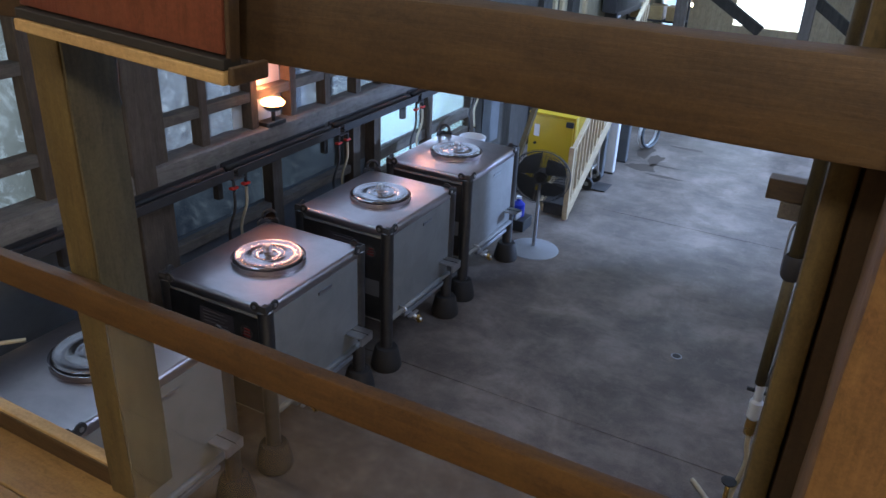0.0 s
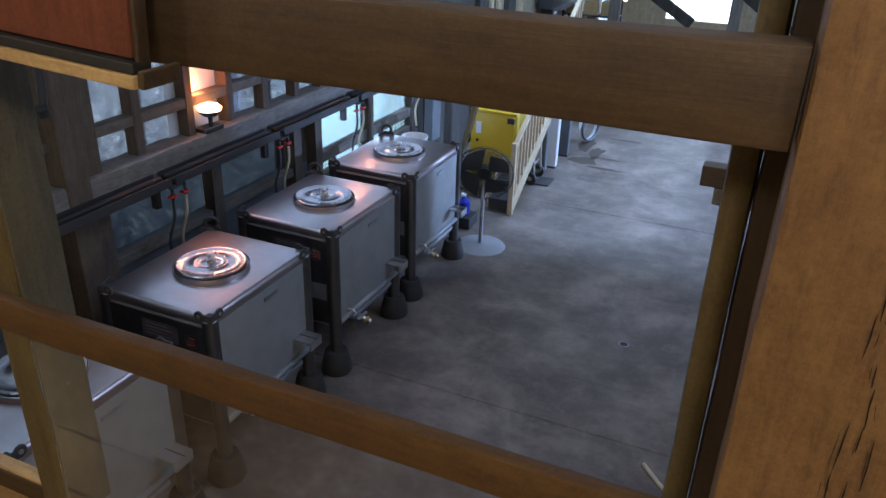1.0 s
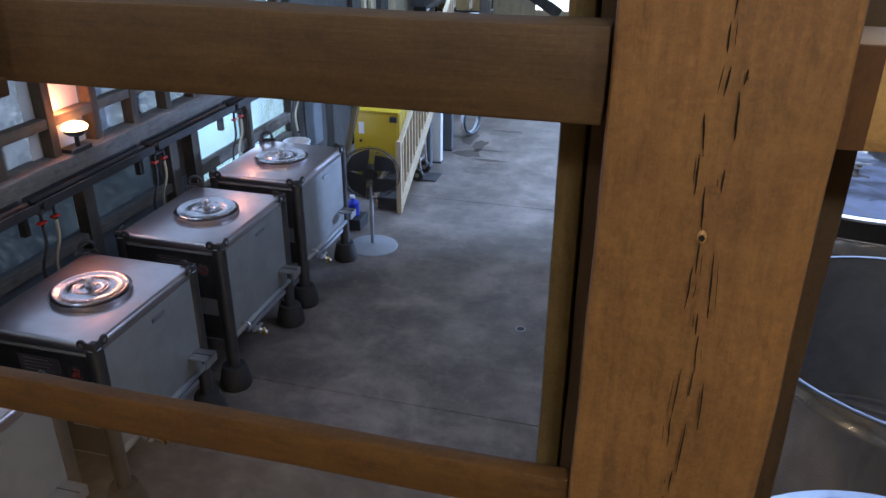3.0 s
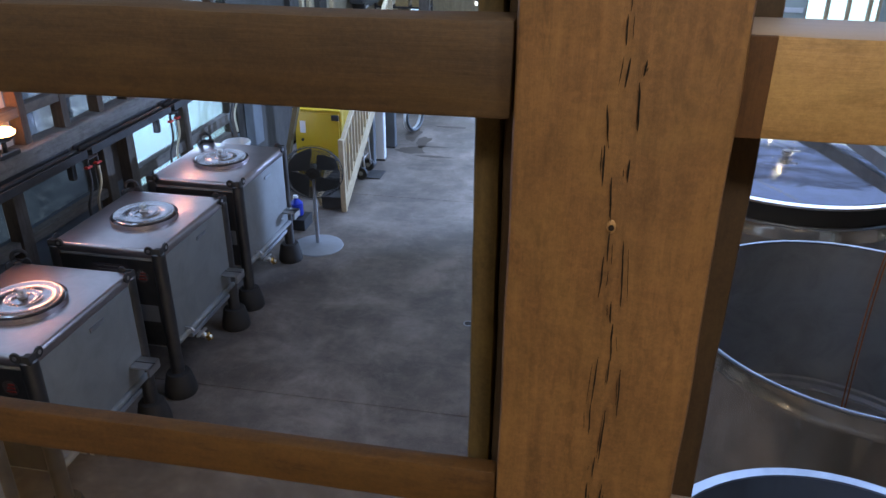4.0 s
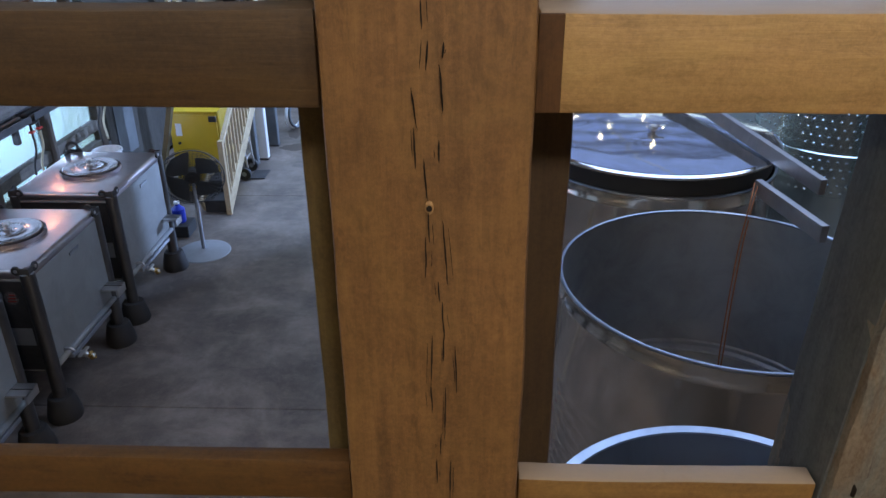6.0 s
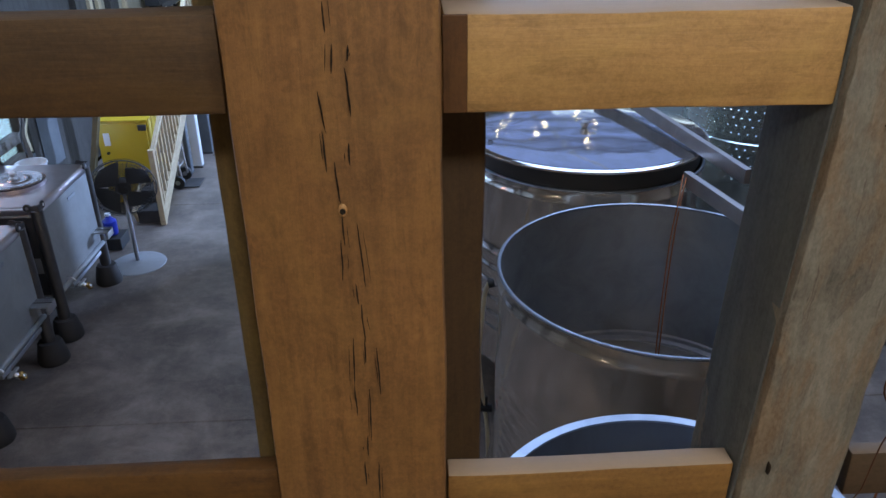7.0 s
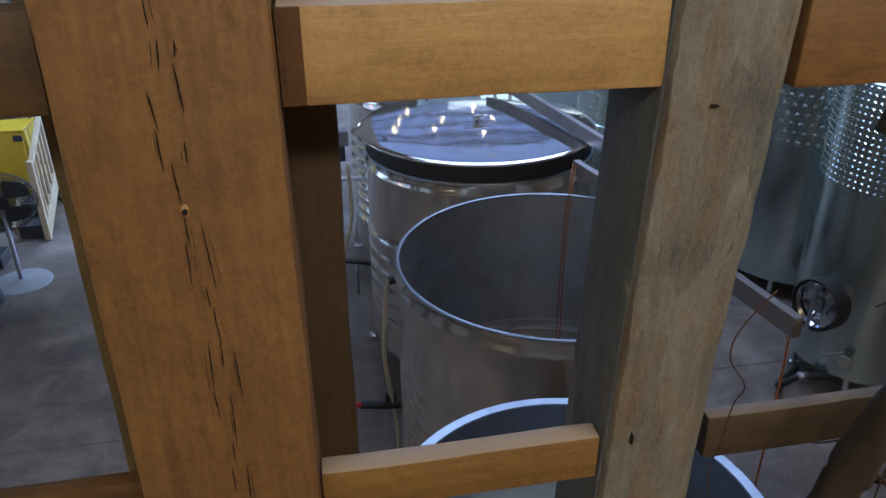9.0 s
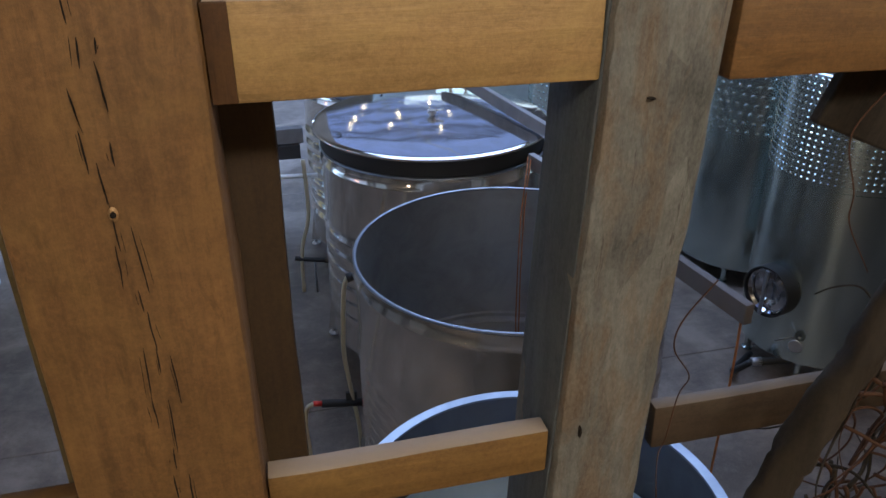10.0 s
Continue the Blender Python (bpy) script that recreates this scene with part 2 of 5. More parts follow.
KNOT = wood("knot heart", (0.36, 0.22, 0.10), (0.24, 0.13, 0.06), "z")
BARK = wood("dark vine bark", (0.03, 0.021, 0.013), (0.008, 0.006, 0.004), "z", 0.9, 0.6, 1.0)
TWIG = plain("rusty twig bark", (0.06, 0.022, 0.008), 0.85, vary=0.7, scale=30)
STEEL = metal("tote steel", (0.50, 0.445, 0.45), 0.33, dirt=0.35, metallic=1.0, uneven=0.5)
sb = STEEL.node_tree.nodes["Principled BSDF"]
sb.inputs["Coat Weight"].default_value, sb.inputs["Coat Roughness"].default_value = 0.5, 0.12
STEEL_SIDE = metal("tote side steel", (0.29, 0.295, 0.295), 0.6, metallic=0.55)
# near-black steel tone for the tote ends that lie in shade
END_SHADE = metal("shaded end steel", (0.10, 0.098, 0.10), 0.5, dirt=0.5)
LEG = metal("dull leg steel", (0.15, 0.145, 0.145), 0.45, dirt=0.5)
CLAMP = metal("clamp steel", (0.62, 0.61, 0.61), 0.34, relief=0.02)
LID_STEEL = metal("polished tote lid steel", (0.54, 0.51, 0.52), 0.20, (1, 1, 1), 0.35, 0.04)
LABEL = plain("scuffed label film", (0.17, 0.16, 0.17), 0.6, vary=0.9, scale=40)
LABEL_RED = plain("faded red label print", (0.22, 0.02, 0.02), 0.6, vary=0.8, scale=60)
PLATE_TEXT = plain("worn plate lettering", (0.09, 0.085, 0.095), 0.6)
FANBASE = plain("dull grey enamel", (0.26, 0.27, 0.29), 0.55)
TALL = metal("satin tank steel", (0.54, 0.63, 0.62), 0.20, (1, 1, 0.05), 0.1, 0.01, 0.97, 0.3)
TANK = metal("tank steel", (0.74, 0.695, 0.645), 0.12, (1, 1, 0.2), 0.4, 0.02, 0.88)
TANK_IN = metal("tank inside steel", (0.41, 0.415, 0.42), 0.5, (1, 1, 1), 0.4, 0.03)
# darker copy of the lining steel: the small tank's inner shade is coloured in
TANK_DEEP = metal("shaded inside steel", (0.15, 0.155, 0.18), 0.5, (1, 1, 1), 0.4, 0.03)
RIM = metal("rolled rim steel", (0.29, 0.325, 0.385), 0.36, (1, 1, 1), 0.5, 0.05)
LID = metal("polished lid steel", (0.62, 0.64, 0.70), 0.065, (1, 1, 1), 0.4, 0.03)
lt = LID.node_tree
bump(lt, lt.nodes["Principled BSDF"], noise_tex(lt, coords(lt, (1, 1, 1)), 2.2, 2, 0.5, 1.2), 0.06, 0.03)
DARK_STEEL = metal("dark steel", (0.055, 0.052, 0.053), 0.6, dirt=0.4, metallic=0.4)
GALV = metal("galvanised steel", (0.36, 0.37, 0.40), 0.55)
BAR = metal("worn channel steel", (0.44, 0.43, 0.43), 0.42, dirt=0.5)
DULL_BAR = metal("dull brown-grey steel", (0.17, 0.15, 0.145), 0.6, metallic=0.5)
BLACK = plain("black rubber", (0.016, 0.016, 0.017), 0.6)
FOOT = plain("dark rubber foot", (0.02, 0.017, 0.016), 0.75)
DUSTY = plain("dusty dark enamel", (0.035, 0.036, 0.038), 0.55)
WHITE = plain("white enamel", (0.72, 0.73, 0.74), 0.4, vary=0.12)
PANEL = plain("grey wall panel", (0.11, 0.12, 0.13), 0.6, vary=0.7, scale=2.2)
YELLOW = plain("yellow enamel", (0.5, 0.335, 0.012), 0.4, vary=0.1)
PALE_BLUE = plain("pale blue cover", (0.52, 0.74, 1.0), 0.3, vary=0.15)
BLUE = plain("blue plastic", (0.01, 0.03, 0.36), 0.3, vary=0.05)
RED = plain("red plastic", (0.6, 0.03, 0.02), 0.4, vary=0.1)
INK = plain("label ink", (0.06, 0.05, 0.06), 0.6)
ROPE = plain("orange rope", (0.33, 0.12, 0.045), 0.85)
HOSE = plain("cream hose", (0.5, 0.43, 0.3), 0.5)
BRASS = metal("brass", (0.72, 0.45, 0.14), 0.25, (1, 1, 1))
CONCRETE = concrete("stained concrete")
TAN_BOARD = wood("pale tan wall boards", (0.42, 0.36, 0.26), (0.26, 0.21, 0.14), "z", 0.8, 0.25)
PARTITION = plain("pale green-grey paint", (0.46, 0.52, 0.49), 0.6, vary=0.5, scale=2.0)
WALL = plain("dim plaster wall", (0.30, 0.265, 0.235), 0.9, vary=0.6, scale=1.3)
# kept pale so the unseen ceiling bounces fill light into the dark areas
CEILING = wood("pale ceiling boards for fill", (0.48, 0.42, 0.34), (0.32, 0.27, 0.21), "y", 0.8)
SKY_OUT = glow("daylight outside", (0.62, 0.84, 1.0), 1.6)
SKY_ROOF = glow("pale dusk sky over the roof", (0.42, 0.54, 1.0), 0.15)
SKY_WIN = glow("white daylight outside", (0.88, 1.0, 0.98), 1.25)
SKY_PANE = glow("bright yard outside", (0.55, 0.85, 0.95), 0.85)
SKY_DIM = murky("shaded daylight outside", (0.09, 0.12, 0.175), (0.26, 0.33, 0.45), 1.1)
SKY_GREY = murky("grey shaded yard outside", (0.10, 0.11, 0.105), (0.27, 0.30, 0.31), 1.15, 1.6, 0.3)
SKY_LOW = murky("dusky daylight outside", (0.10, 0.13, 0.2), (0.3, 0.40, 0.52), 0.17, 3.0, 0.5)
SKY_FAR = glow("daylight outside far", (0.85, 0.95, 1.0), 4.0)
FLAME = glow("orange lamp glow", (1.0, 0.42, 0.16), 14.0)
BULB = glow("warm bulb glow", (1.0, 0.72, 0.4), 60.0)

GLASS, gt, gb = nodes("rippled pane")
gb.inputs["Base Color"].default_value = (0.75, 0.86, 0.95, 1)
gb.inputs["Transmission Weight"].default_value = 1.0
gb.inputs["Roughness"].default_value = 0.03
bump(gt, gb, noise_tex(gt, coords(gt), 6, 5, 0.7, 1.2), 0.3, 0.01)

FROST, gt, gb = nodes("dusty rippled pane")
gb.inputs["Base Color"].default_value = (0.75, 0.82, 0.88, 1)
gb.inputs["Transmission Weight"].default_value = 0.82
gb.inputs["Roughness"].default_value = 0.03
bump(gt, gb, noise_tex(gt, coords(gt), 6, 5, 0.7, 1.2), 0.3, 0.01)
GLASS_LOW, gt, gb = nodes("clear lower pane")
gb.inputs["Base Color"].default_value = (0.9, 0.97, 1.0, 1)
gb.inputs["Transmission Weight"].default_value = 0.95
gb.inputs["Roughness"].default_value = 0.25
bump(gt, gb, noise_tex(gt, coords(gt), 4, 4, 0.6, 0.8), 0.4, 0.02)
ACRYLIC, gt, gb = nodes("clear acrylic")
gb.inputs["Base Color"].default_value = (0.97, 0.96, 0.94, 1)
gb.inputs["Transmission Weight"].default_value = 1.0
gb.inputs["Roughness"].default_value = 0.01
gb.inputs["IOR"].default_value = 1.45
PUDDLE, gt, gb = nodes("damp dark concrete")
gb.inputs["Base Color"].default_value = (0.06, 0.042, 0.03, 1)
gb.inputs["Roughness"].default_value = 0.65

# ---- mesh helpers ----
def part(name, bm, material, parent=None, label="", at=None):
    """One mesh object out of a bmesh, under a thing or a part."""
    mesh = bpy.data.meshes.new(name)
    bm.to_mesh(mesh)
    bm.free()
    mesh.materials.append(material)
    ob = new(name, mesh)
    if parent is not None:
        ob.parent = parent
    if at is not None:
        ob.matrix_basis = at
    return tagged(ob, label)


def thing(name, m, label, category, group="", kind=""):
    ob = new(name)
    ob.empty_display_size = 0.1
    ob.matrix_world = m
    return tagged(ob, label, category, group, kind)


def box(x0, x1, y0, y1, z0, z1, bevel=0.004, segments=2, bm=None):
    bm = bm or bmesh.new()
    made = bmesh.ops.create_cube(bm, size=1, matrix=Matrix.Translation(((x0 + x1) / 2, (y0 + y1) / 2, (z0 + z1) / 2)) @ Matrix.Diagonal((x1 - x0, y1 - y0, z1 - z0, 1)))
    if bevel:
        edges = list({e for v in made["verts"] for e in v.link_edges})
        bmesh.ops.bevel(bm, geom=edges, offset=bevel, segments=segments, affect="EDGES", profile=0.5)
    return bm


def smooth(bm, angle=40):
    for f in bm.faces:
        f.smooth = True
    for e in bm.edges:
        if len(e.link_faces) == 2 and e.calc_face_angle(0) > radians(angle):
            e.smooth = False
    return bm


def rough_timber(x0, x1, y0, y1, z0, z1, bevel=0.006, amount=0.003, step=0.05, seed=0.0):
    """A sawn timber whose faces and edges wander a little."""
    bm = box(x0, x1, y0, y1, z0, z1, bevel, 2)
    size = (x1 - x0, y1 - y0, z1 - z0)
    axis = size.index(max(size))
    cuts = max(2, int(size[axis] / step))
    for i in range(1, cuts):
        co = [x0, y0, z0]
        co[axis] += size[axis] * i / cuts
        no = [0, 0, 0]
        no[axis] = 1
        bmesh.ops.bisect_plane(bm, geom=bm.verts[:] + bm.edges[:] + bm.faces[:], plane_co=co, plane_no=no)
    for v in bm.verts:
        p = v.co * 5 + Vector((seed, seed * 1.7, seed * 0.3))
        v.co += noise.noise_vector(p) * amount + noise.noise_vector(v.co * 23 + Vector((seed, 0, 0))) * amount * 0.4
    return smooth(bm, 35)


def lathe(profile, segments=48, close=False):
    """Spin a profile of (radius, height) round the z axis."""
    bm = bmesh.new()
    rings = []
    for r, z in profile:
        if r < 1e-6:
            rings.append([bm.verts.new((0, 0, z))])
        else:
            rings.append([bm.verts.new((r * math.cos(2 * math.pi * i / segments), r * math.sin(2 * math.pi * i / segments), z)) for i in range(segments)])
    pairs = list(zip(rings, rings[1:]))
    if close:
        pairs.append((rings[-1], rings[0]))
    for a, b in pairs:
        for i in range(segments):
            j = (i + 1) % segments
            if len(a) == 1 and len(b) == 1:
                continue
            if len(a) == 1:
                bm.faces.new((a[0], b[j], b[i]))
            elif len(b) == 1:
                bm.faces.new((a[i], a[j], b[0]))
            else:
                bm.faces.new((a[i], a[j], b[j], b[i]))
    bmesh.ops.recalc_face_normals(bm, faces=bm.faces[:])
    return smooth(bm, 35)


def tube(points, radius, sides=10, taper=None, bm=None, bend=6):
    """A round bar or hose along a smooth line through the points."""
    bm = bm or bmesh.new()
    pts = [Vector(p) for p in points]
    if len(pts) > 2 and bend > 1:
        ext = [pts[0] * 2 - pts[1]] + pts + [pts[-1] * 2 - pts[-2]]
        fine = []
        for i in range(1, len(ext) - 2):
            a, b, c, d = ext[i - 1:i + 3]
            for k in range(bend):
                s = k / bend
                fine.append(0.5 * (2 * b + (c - a) * s + (2 * a - 5 * b + 4 * c - d) * s * s + (3 * b - a - 3 * c + d) * s ** 3))
        pts = fine + [pts[-1]]
    rings = []
    side = None
    for i, p in enumerate(pts):
        way = (pts[min(i + 1, len(pts) - 1)] - pts[max(i - 1, 0)]).normalized()
        if side is None:
            side = way.orthogonal().normalized()
        side = (side - way * side.dot(way)).normalized()
        up = way.cross(side)
        r = radius if taper is None else radius + (taper - radius) * i / max(1, len(pts) - 1)
        rings.append([bm.verts.new(p + (side * math.cos(2 * math.pi * k / sides) + up * math.sin(2 * math.pi * k / sides)) * r) for k in range(sides)])
    for a, b in zip(rings, rings[1:]):
        for k in range(sides):
            j = (k + 1) % sides
            bm.faces.new((a[k], a[j], b[j], b[k]))
    bm.faces.new(rings[0][::-1])
    bm.faces.new(rings[-1])
    return smooth(bm, 50)


def turned(bm, m):
    bmesh.ops.transform(bm, matrix=m, verts=bm.verts[:])
    return bm


def structure(name, bm, material, label, category="", at=None):
    ob = part(name, bm, material, None, label, at)
    return tagged(ob, "", category or name.split("_")[0], "", "structure")


# ---- shell of the building ----
X0, X1, Y0, Y1, TOP = -4.5, 8.0, -5.0, 23.0, 6.4
floor = thing("floor", pose(0, 0, 0), "stained grey concrete cellar floor in jointed slabs", "floor", kind="structure")
JOINTS = [-5.0, 0.25, 5.0, 9.75, 14.5, 19.25, 23.0]
for a, b in zip(JOINTS, JOINTS[1:]):
    part("slab", box(X0, X1, a + 0.0025, b - 0.0025, -0.15, 0, 0.006, 1), CONCRETE, floor)
part("bedding", box(X0, X1, Y0, Y1, -0.2, -0.012, 0), FOOT, floor, "dark joint filler")
LIGHTS = ((-4.0, 0.0, 10.4, 18.4), (0.1, 7.8, 10.4, 22.6), (-0.3, 6.1, 2.9, 7.9))
bm = box(X0, X1, Y0, 2.9, TOP, TOP + 0.12, 0)
for q in ((X0, X1, 7.9, 10.4), (X0, -0.3, 2.9, 7.9), (6.1, X1, 2.9, 7.9), (X0, 0.1, 18.4, Y1), (0.1, 7.8, 22.6, Y1), (7.8, X1, 18.4, Y1), (X0, -4.0, 10.4, 18.4), (0.0, 0.1, 10.4, 18.4), (7.8, X1, 10.4, 18.4)):
    box(q[0], q[1], q[2], q[3], TOP, TOP + 0.12, 0, bm=bm)
structure("ceiling", bm, CEILING, "unseen boarded ceiling, pale to bounce fill, with long roof lights")
# two drops added out of view, only to cut off the roof light
structure("ceiling_header", box(X0, 1.2, 9.6, 9.75, 3.15, TOP, 0), CEILING, "unseen boarded drop that keeps roof light off the near floor", "ceiling")
structure("ceiling_header_east", box(1.21, X1, 9.6, 9.75, 5.7, TOP, 0), CEILING, "unseen boarded drop that limits roof light over the tanks", "ceiling")
for k, (a, b, c, d) in enumerate(LIGHTS):
    rl = thing("roof_light_%d" % (k + 1), pose((a + b) / 2, (c + d) / 2, TOP), "long pale roof light with white frame", "window", kind="structure")
    w, l = (b - a) / 2, (d - c) / 2
    part("glazing", box(-w, w, -l, l, 0.08, 0.09, 0), SKY_OUT if k == 0 else SKY_ROOF, rl)
    for x in (-w + 0.03, 0, w - 0.03):
        part("glazing_bar", box(x - 0.03, x + 0.03, -l, l, 0, 0.07, 0.004), WHITE, rl)
structure("wall_south", box(X0, X1, Y0 - 0.15, Y0, 0, TOP, 0), WALL, "dim plastered wall behind the loft", "wall")
# east wall with an unseen opening made up for the spot
bm = box(X1, X1 + 0.15, Y0, 17.2, 0, TOP, 0)
for q in ((18.8, Y1, 0, TOP), (17.2, 18.8, 0, 1.7), (17.2, 18.8, 4.3, TOP)):
    box(X1, X1 + 0.15, q[0], q[1], q[2], q[3], 0, bm=bm)
structure("backdrop_east", box(X1 + 0.5, X1 + 0.55, 16.5, 19.5, 1.2, 5, 0), SKY_OUT, "glow outside the added opening in the east wall", "backdrop")
structure("wall_east", bm, WALL, "dim plastered wall beyond the tanks", "wall")

# end wall with a bright doorway
OX0, OX1, OZ0, OZ1 = -3.1, -1.2, 0.78, 3.0
bm = box(X0, OX0, Y1, Y1 + 0.2, 0, TOP, 0)
for q in ((OX1, X1, 0, TOP), (OX0, OX1, 0, OZ0), (OX0, OX1, OZ1, TOP)):
    box(q[0], q[1], Y1, Y1 + 0.2, q[2], q[3], 0, bm=bm)
structure("wall_north", bm, TAN_BOARD, "tan boarded end wall with a bright opening", "wall")
structure("backdrop_north", box(OX0 - 1, OX1 + 1, Y1 + 0.9, Y1 + 0.95, 0.2, 4, 0), SKY_FAR, "pale daylight outside the end opening", "backdrop")

# loft
loft = thing("loft_floor", pose(0, 0, 2.66), "warm lit plank floor of the viewing loft", "floor", kind="structure")
part("joist_bed", box(X0, X1, Y0, 0.615, 0, 0.20, 0), OLD_Y, loft, "dark joists under the planks")
plank_mesh = bpy.data.meshes.new("plank")
bm = box(X0, X1, -0.0685, 0.0685, 0.201, 0.24, 0.003, 1)
bm.to_mesh(plank_mesh)
bm.free()
plank_mesh.materials.append(PLANK_Y)
for k in range(40):
    ob = new("plank", plank_mesh)
    ob.parent = loft
    ob.matrix_basis = pose(0, 0.545 - 0.14 * k, 0.0015 * (k % 3 - 1))
structure("loft_toe_board", box(X0, -0.912, 0.585, 0.612, 2.90, 2.952, 0.004), RAIL_DARK, "brown toe board along the loft edge", "trim")
structure("loft_toe_cap", box(X0, -0.912, 0.583, 0.612, 2.957, 2.966, 0.003), BOARD_TAN, "pale cap strip on the toe board", "trim")

# ---- west wall: studs, panes, sill, panels ----
WX = -4.5
west = thing("wall_west", pose(WX, 0, 0), "old stud wall with rippled panes and grey panels", "wall", kind="structure")


def wbox(name, mat, x0, x1, y0, y1, z0, z1, bevel=0.004, label=""):
    return part(name, box(x0, x1, y0, y1, z0, z1, bevel, 1), mat, west, label)


wbox("panel_run", PANEL, -0.2, -0.06, Y0, 3.9, 0, 1.66, 0)
wbox("panel_run", PANEL, -0.2, -0.06, 3.9, 6.98, 0, 1.12, 0)
for a, b in ((3.92, 5.18), (5.33, 6.53)):
    ob = part("pane", box(-0.075, -0.065, a, b, 1.12, 1.66, 0), GLASS, west, "dull blue lower pane")
    ob.visible_shadow = False
    wbox("cross_bar", OLD_Y, -0.06, 0.04, a, b, 1.08, 1.17)
wbox("panel_run", OLD_Z, -0.2, -0.06, 6.53, 7.06, 1.12, 1.66, 0)
wbox("panel_run", PANEL, -0.2, -0.06, 6.98, 9.9, 0, 0.75, 0)
wbox("panel_run", WALL_DARK, -0.2, -0.06, 9.9, 13.2, 0, TOP, 0)
wbox("panel_run", TAN_BOARD, -0.2, -0.06, 13.2, Y1, 0, TOP, 0, "tan boarding")
for y in (12.7, 13.05, 14.3, 18.1, 18.5, 19.6, 20.6):
    wbox("wall_batten", PINE_Z, -0.06, 0.0, y - 0.06, y + 0.06, 0, 3.4, 0.004, "pale upright batten")
for y in (12.2, 13.6):
    wbox("wall_batten", WALL_DARK, -0.06, 0.04, y - 0.2, y + 0.2, 0, 3.4, 0.004, "dark upright batten")
wbox("patch_sheet", PANEL, -0.055, -0.04, 10.1, 10.7, 0.4, 1.5, 0.002, "grey patch sheet")
# upper wall leaves an invented opening for the cool fill lamp
for y0, y1, z0, z1 in ((Y0, 0.5, 3.6, TOP), (5.0, 9.9, 3.6, TOP), (0.5, 5.0, 3.6, 4.3), (0.5, 5.0, 5.3, TOP)):
    wbox("upper_wall", WALL, -0.2, -0.06, y0, y1, z0, z1, 0)
for y in (0.5, 1.6, 2.75, 3.9, 5.0):
    wbox("clerestory_bar", OLD_Z, -0.18, -0.08, y - 0.03, y + 0.03, 4.3, 5.3)
wbox("upper_wall", WALL, -0.2, -0.06, Y0, 1.2, 1.62, 3.6, 0)
part("sill_beam", rough_timber(-0.12, 0.15, 0.5, 9.9, 1.66, 1.97, 0.03, 0.014, 0.12, 3.3), SILL, west, "weathered grey sill beam")
wbox("mid_rail", OLD_Y, -0.055, 0.052, 0.5, 9.9, 2.22, 2.31, 0.006)
wbox("mid_rail", OLD_Y, -0.055, 0.052, 0.5, 9.9, 2.84, 2.93, 0.006)
wbox("top_plate", OLD_Y, -0.1, 0.1, 0.5, 9.9, 3.45, 3.62, 0.008)
for y in (1.3, 2.1, 2.9, 4.38, 5.0, 5.55, 6.1, 6.65, 7.15, 8.5, 9.3):
    wbox("stud", OLD_Z, -0.06, 0.06, y - 0.045, y + 0.045, 1.90, 3.45)
wbox("stud", OLD_Z, -0.06, 0.16, 3.52, 3.74, 0, 3.45, 0.008, "broad dark post")
wbox("stud", OLD_Z, -0.06, 0.10, 3.75, 3.92, 0, 3.45, 0.008, "second dark post")
for y in (1.9, 3.6, 5.25, 6.6, 7.02, 8.25, 9.5):
    wbox("lower_stud", OLD_Z, -0.06, 0.07, y - 0.07, y + 0.07, 0, 1.66)
ob = part("pane", box(-0.085, -0.075, 1.2, 3.52, 1.84, 3.45, 0), GLASS, west, "dull grey pane")
ob.visible_shadow = False
for y in (4.62, 5.3, 5.9, 6.45, 6.95, 7.8):
    wbox("outer_stud", WALL_DARK, -0.24, -0.17, y - 0.05, y + 0.05, 1.84, 3.45)
for a, b in ((3.92, 5.0), (5.0, 6.1), (6.1, 7.15), (7.15, 8.5), (8.5, 9.9)):
    ob = part("pane", box(-0.085, -0.075, a, b, 1.84, 3.45, 0), FROST if 3.9 < a < 6 else GLASS, west, "rippled blue-white pane")
    ob.visible_shadow = False
for a, b in ((7.09, 8.18), (8.32, 9.43)):
    ob = part("pane", box(-0.03, -0.02, a, b, 0.75, 1.66, 0), GLASS_LOW, west, "bright lower pane")
    ob.visible_shadow = False
    wbox("cross_bar", OLD_Y, -0.06, 0.05, a, b, 1.06, 1.19)
    wbox("cross_bar", OLD_Y, -0.06, 0.05, a, b, 0.75, 0.92)
# glow behind that invented opening
structure("backdrop_clerestory", box(WX - 0.62, WX - 0.6, -0.2, 5.7, 4.7, 5.8, 0), SKY_DIM, "sky glow behind the added opening high in the west wall", "backdrop")
structure("backdrop_west_near", box(WX - 0.32, WX - 0.3, -1, 3.58, 1.75, 4.6, 0), SKY_GREY, "grey shaded yard behind the near panes", "backdrop")
structure("backdrop_west", box(WX - 0.32, WX - 0.3, 3.59, 6.95, 1.75, 4.6, 0), SKY_DIM, "shaded daylight behind the upper panes", "backdrop")
structure("backdrop_west_dusk", box(WX - 0.32, WX - 0.3, -1, 6.95, 0.9, 1.74, 0), SKY_LOW, "dusky daylight behind the dull lower panes", "backdrop")
structure("backdrop_west_high", box(WX - 0.32, WX - 0.3, 6.96, 11, 1.75, 4.6, 0), SKY_DIM, "shaded daylight behind the far upper panes", "backdrop")
structure("backdrop_west_low", box(WX - 0.62, WX - 0.6, 6.96, 11, 0.2, 1.72, 0), SKY_PANE, "bright daylight behind the lower panes", "backdrop")

# unseen covers added outside, to stop sky light behind the west panes
structure("roof_eave", box(WX - 0.58, WX - 0.2, -1.5, 11.5, 4.22, 4.28, 0), WALL_DARK, "added dark cover that keeps sky light off the west panes", "roof")
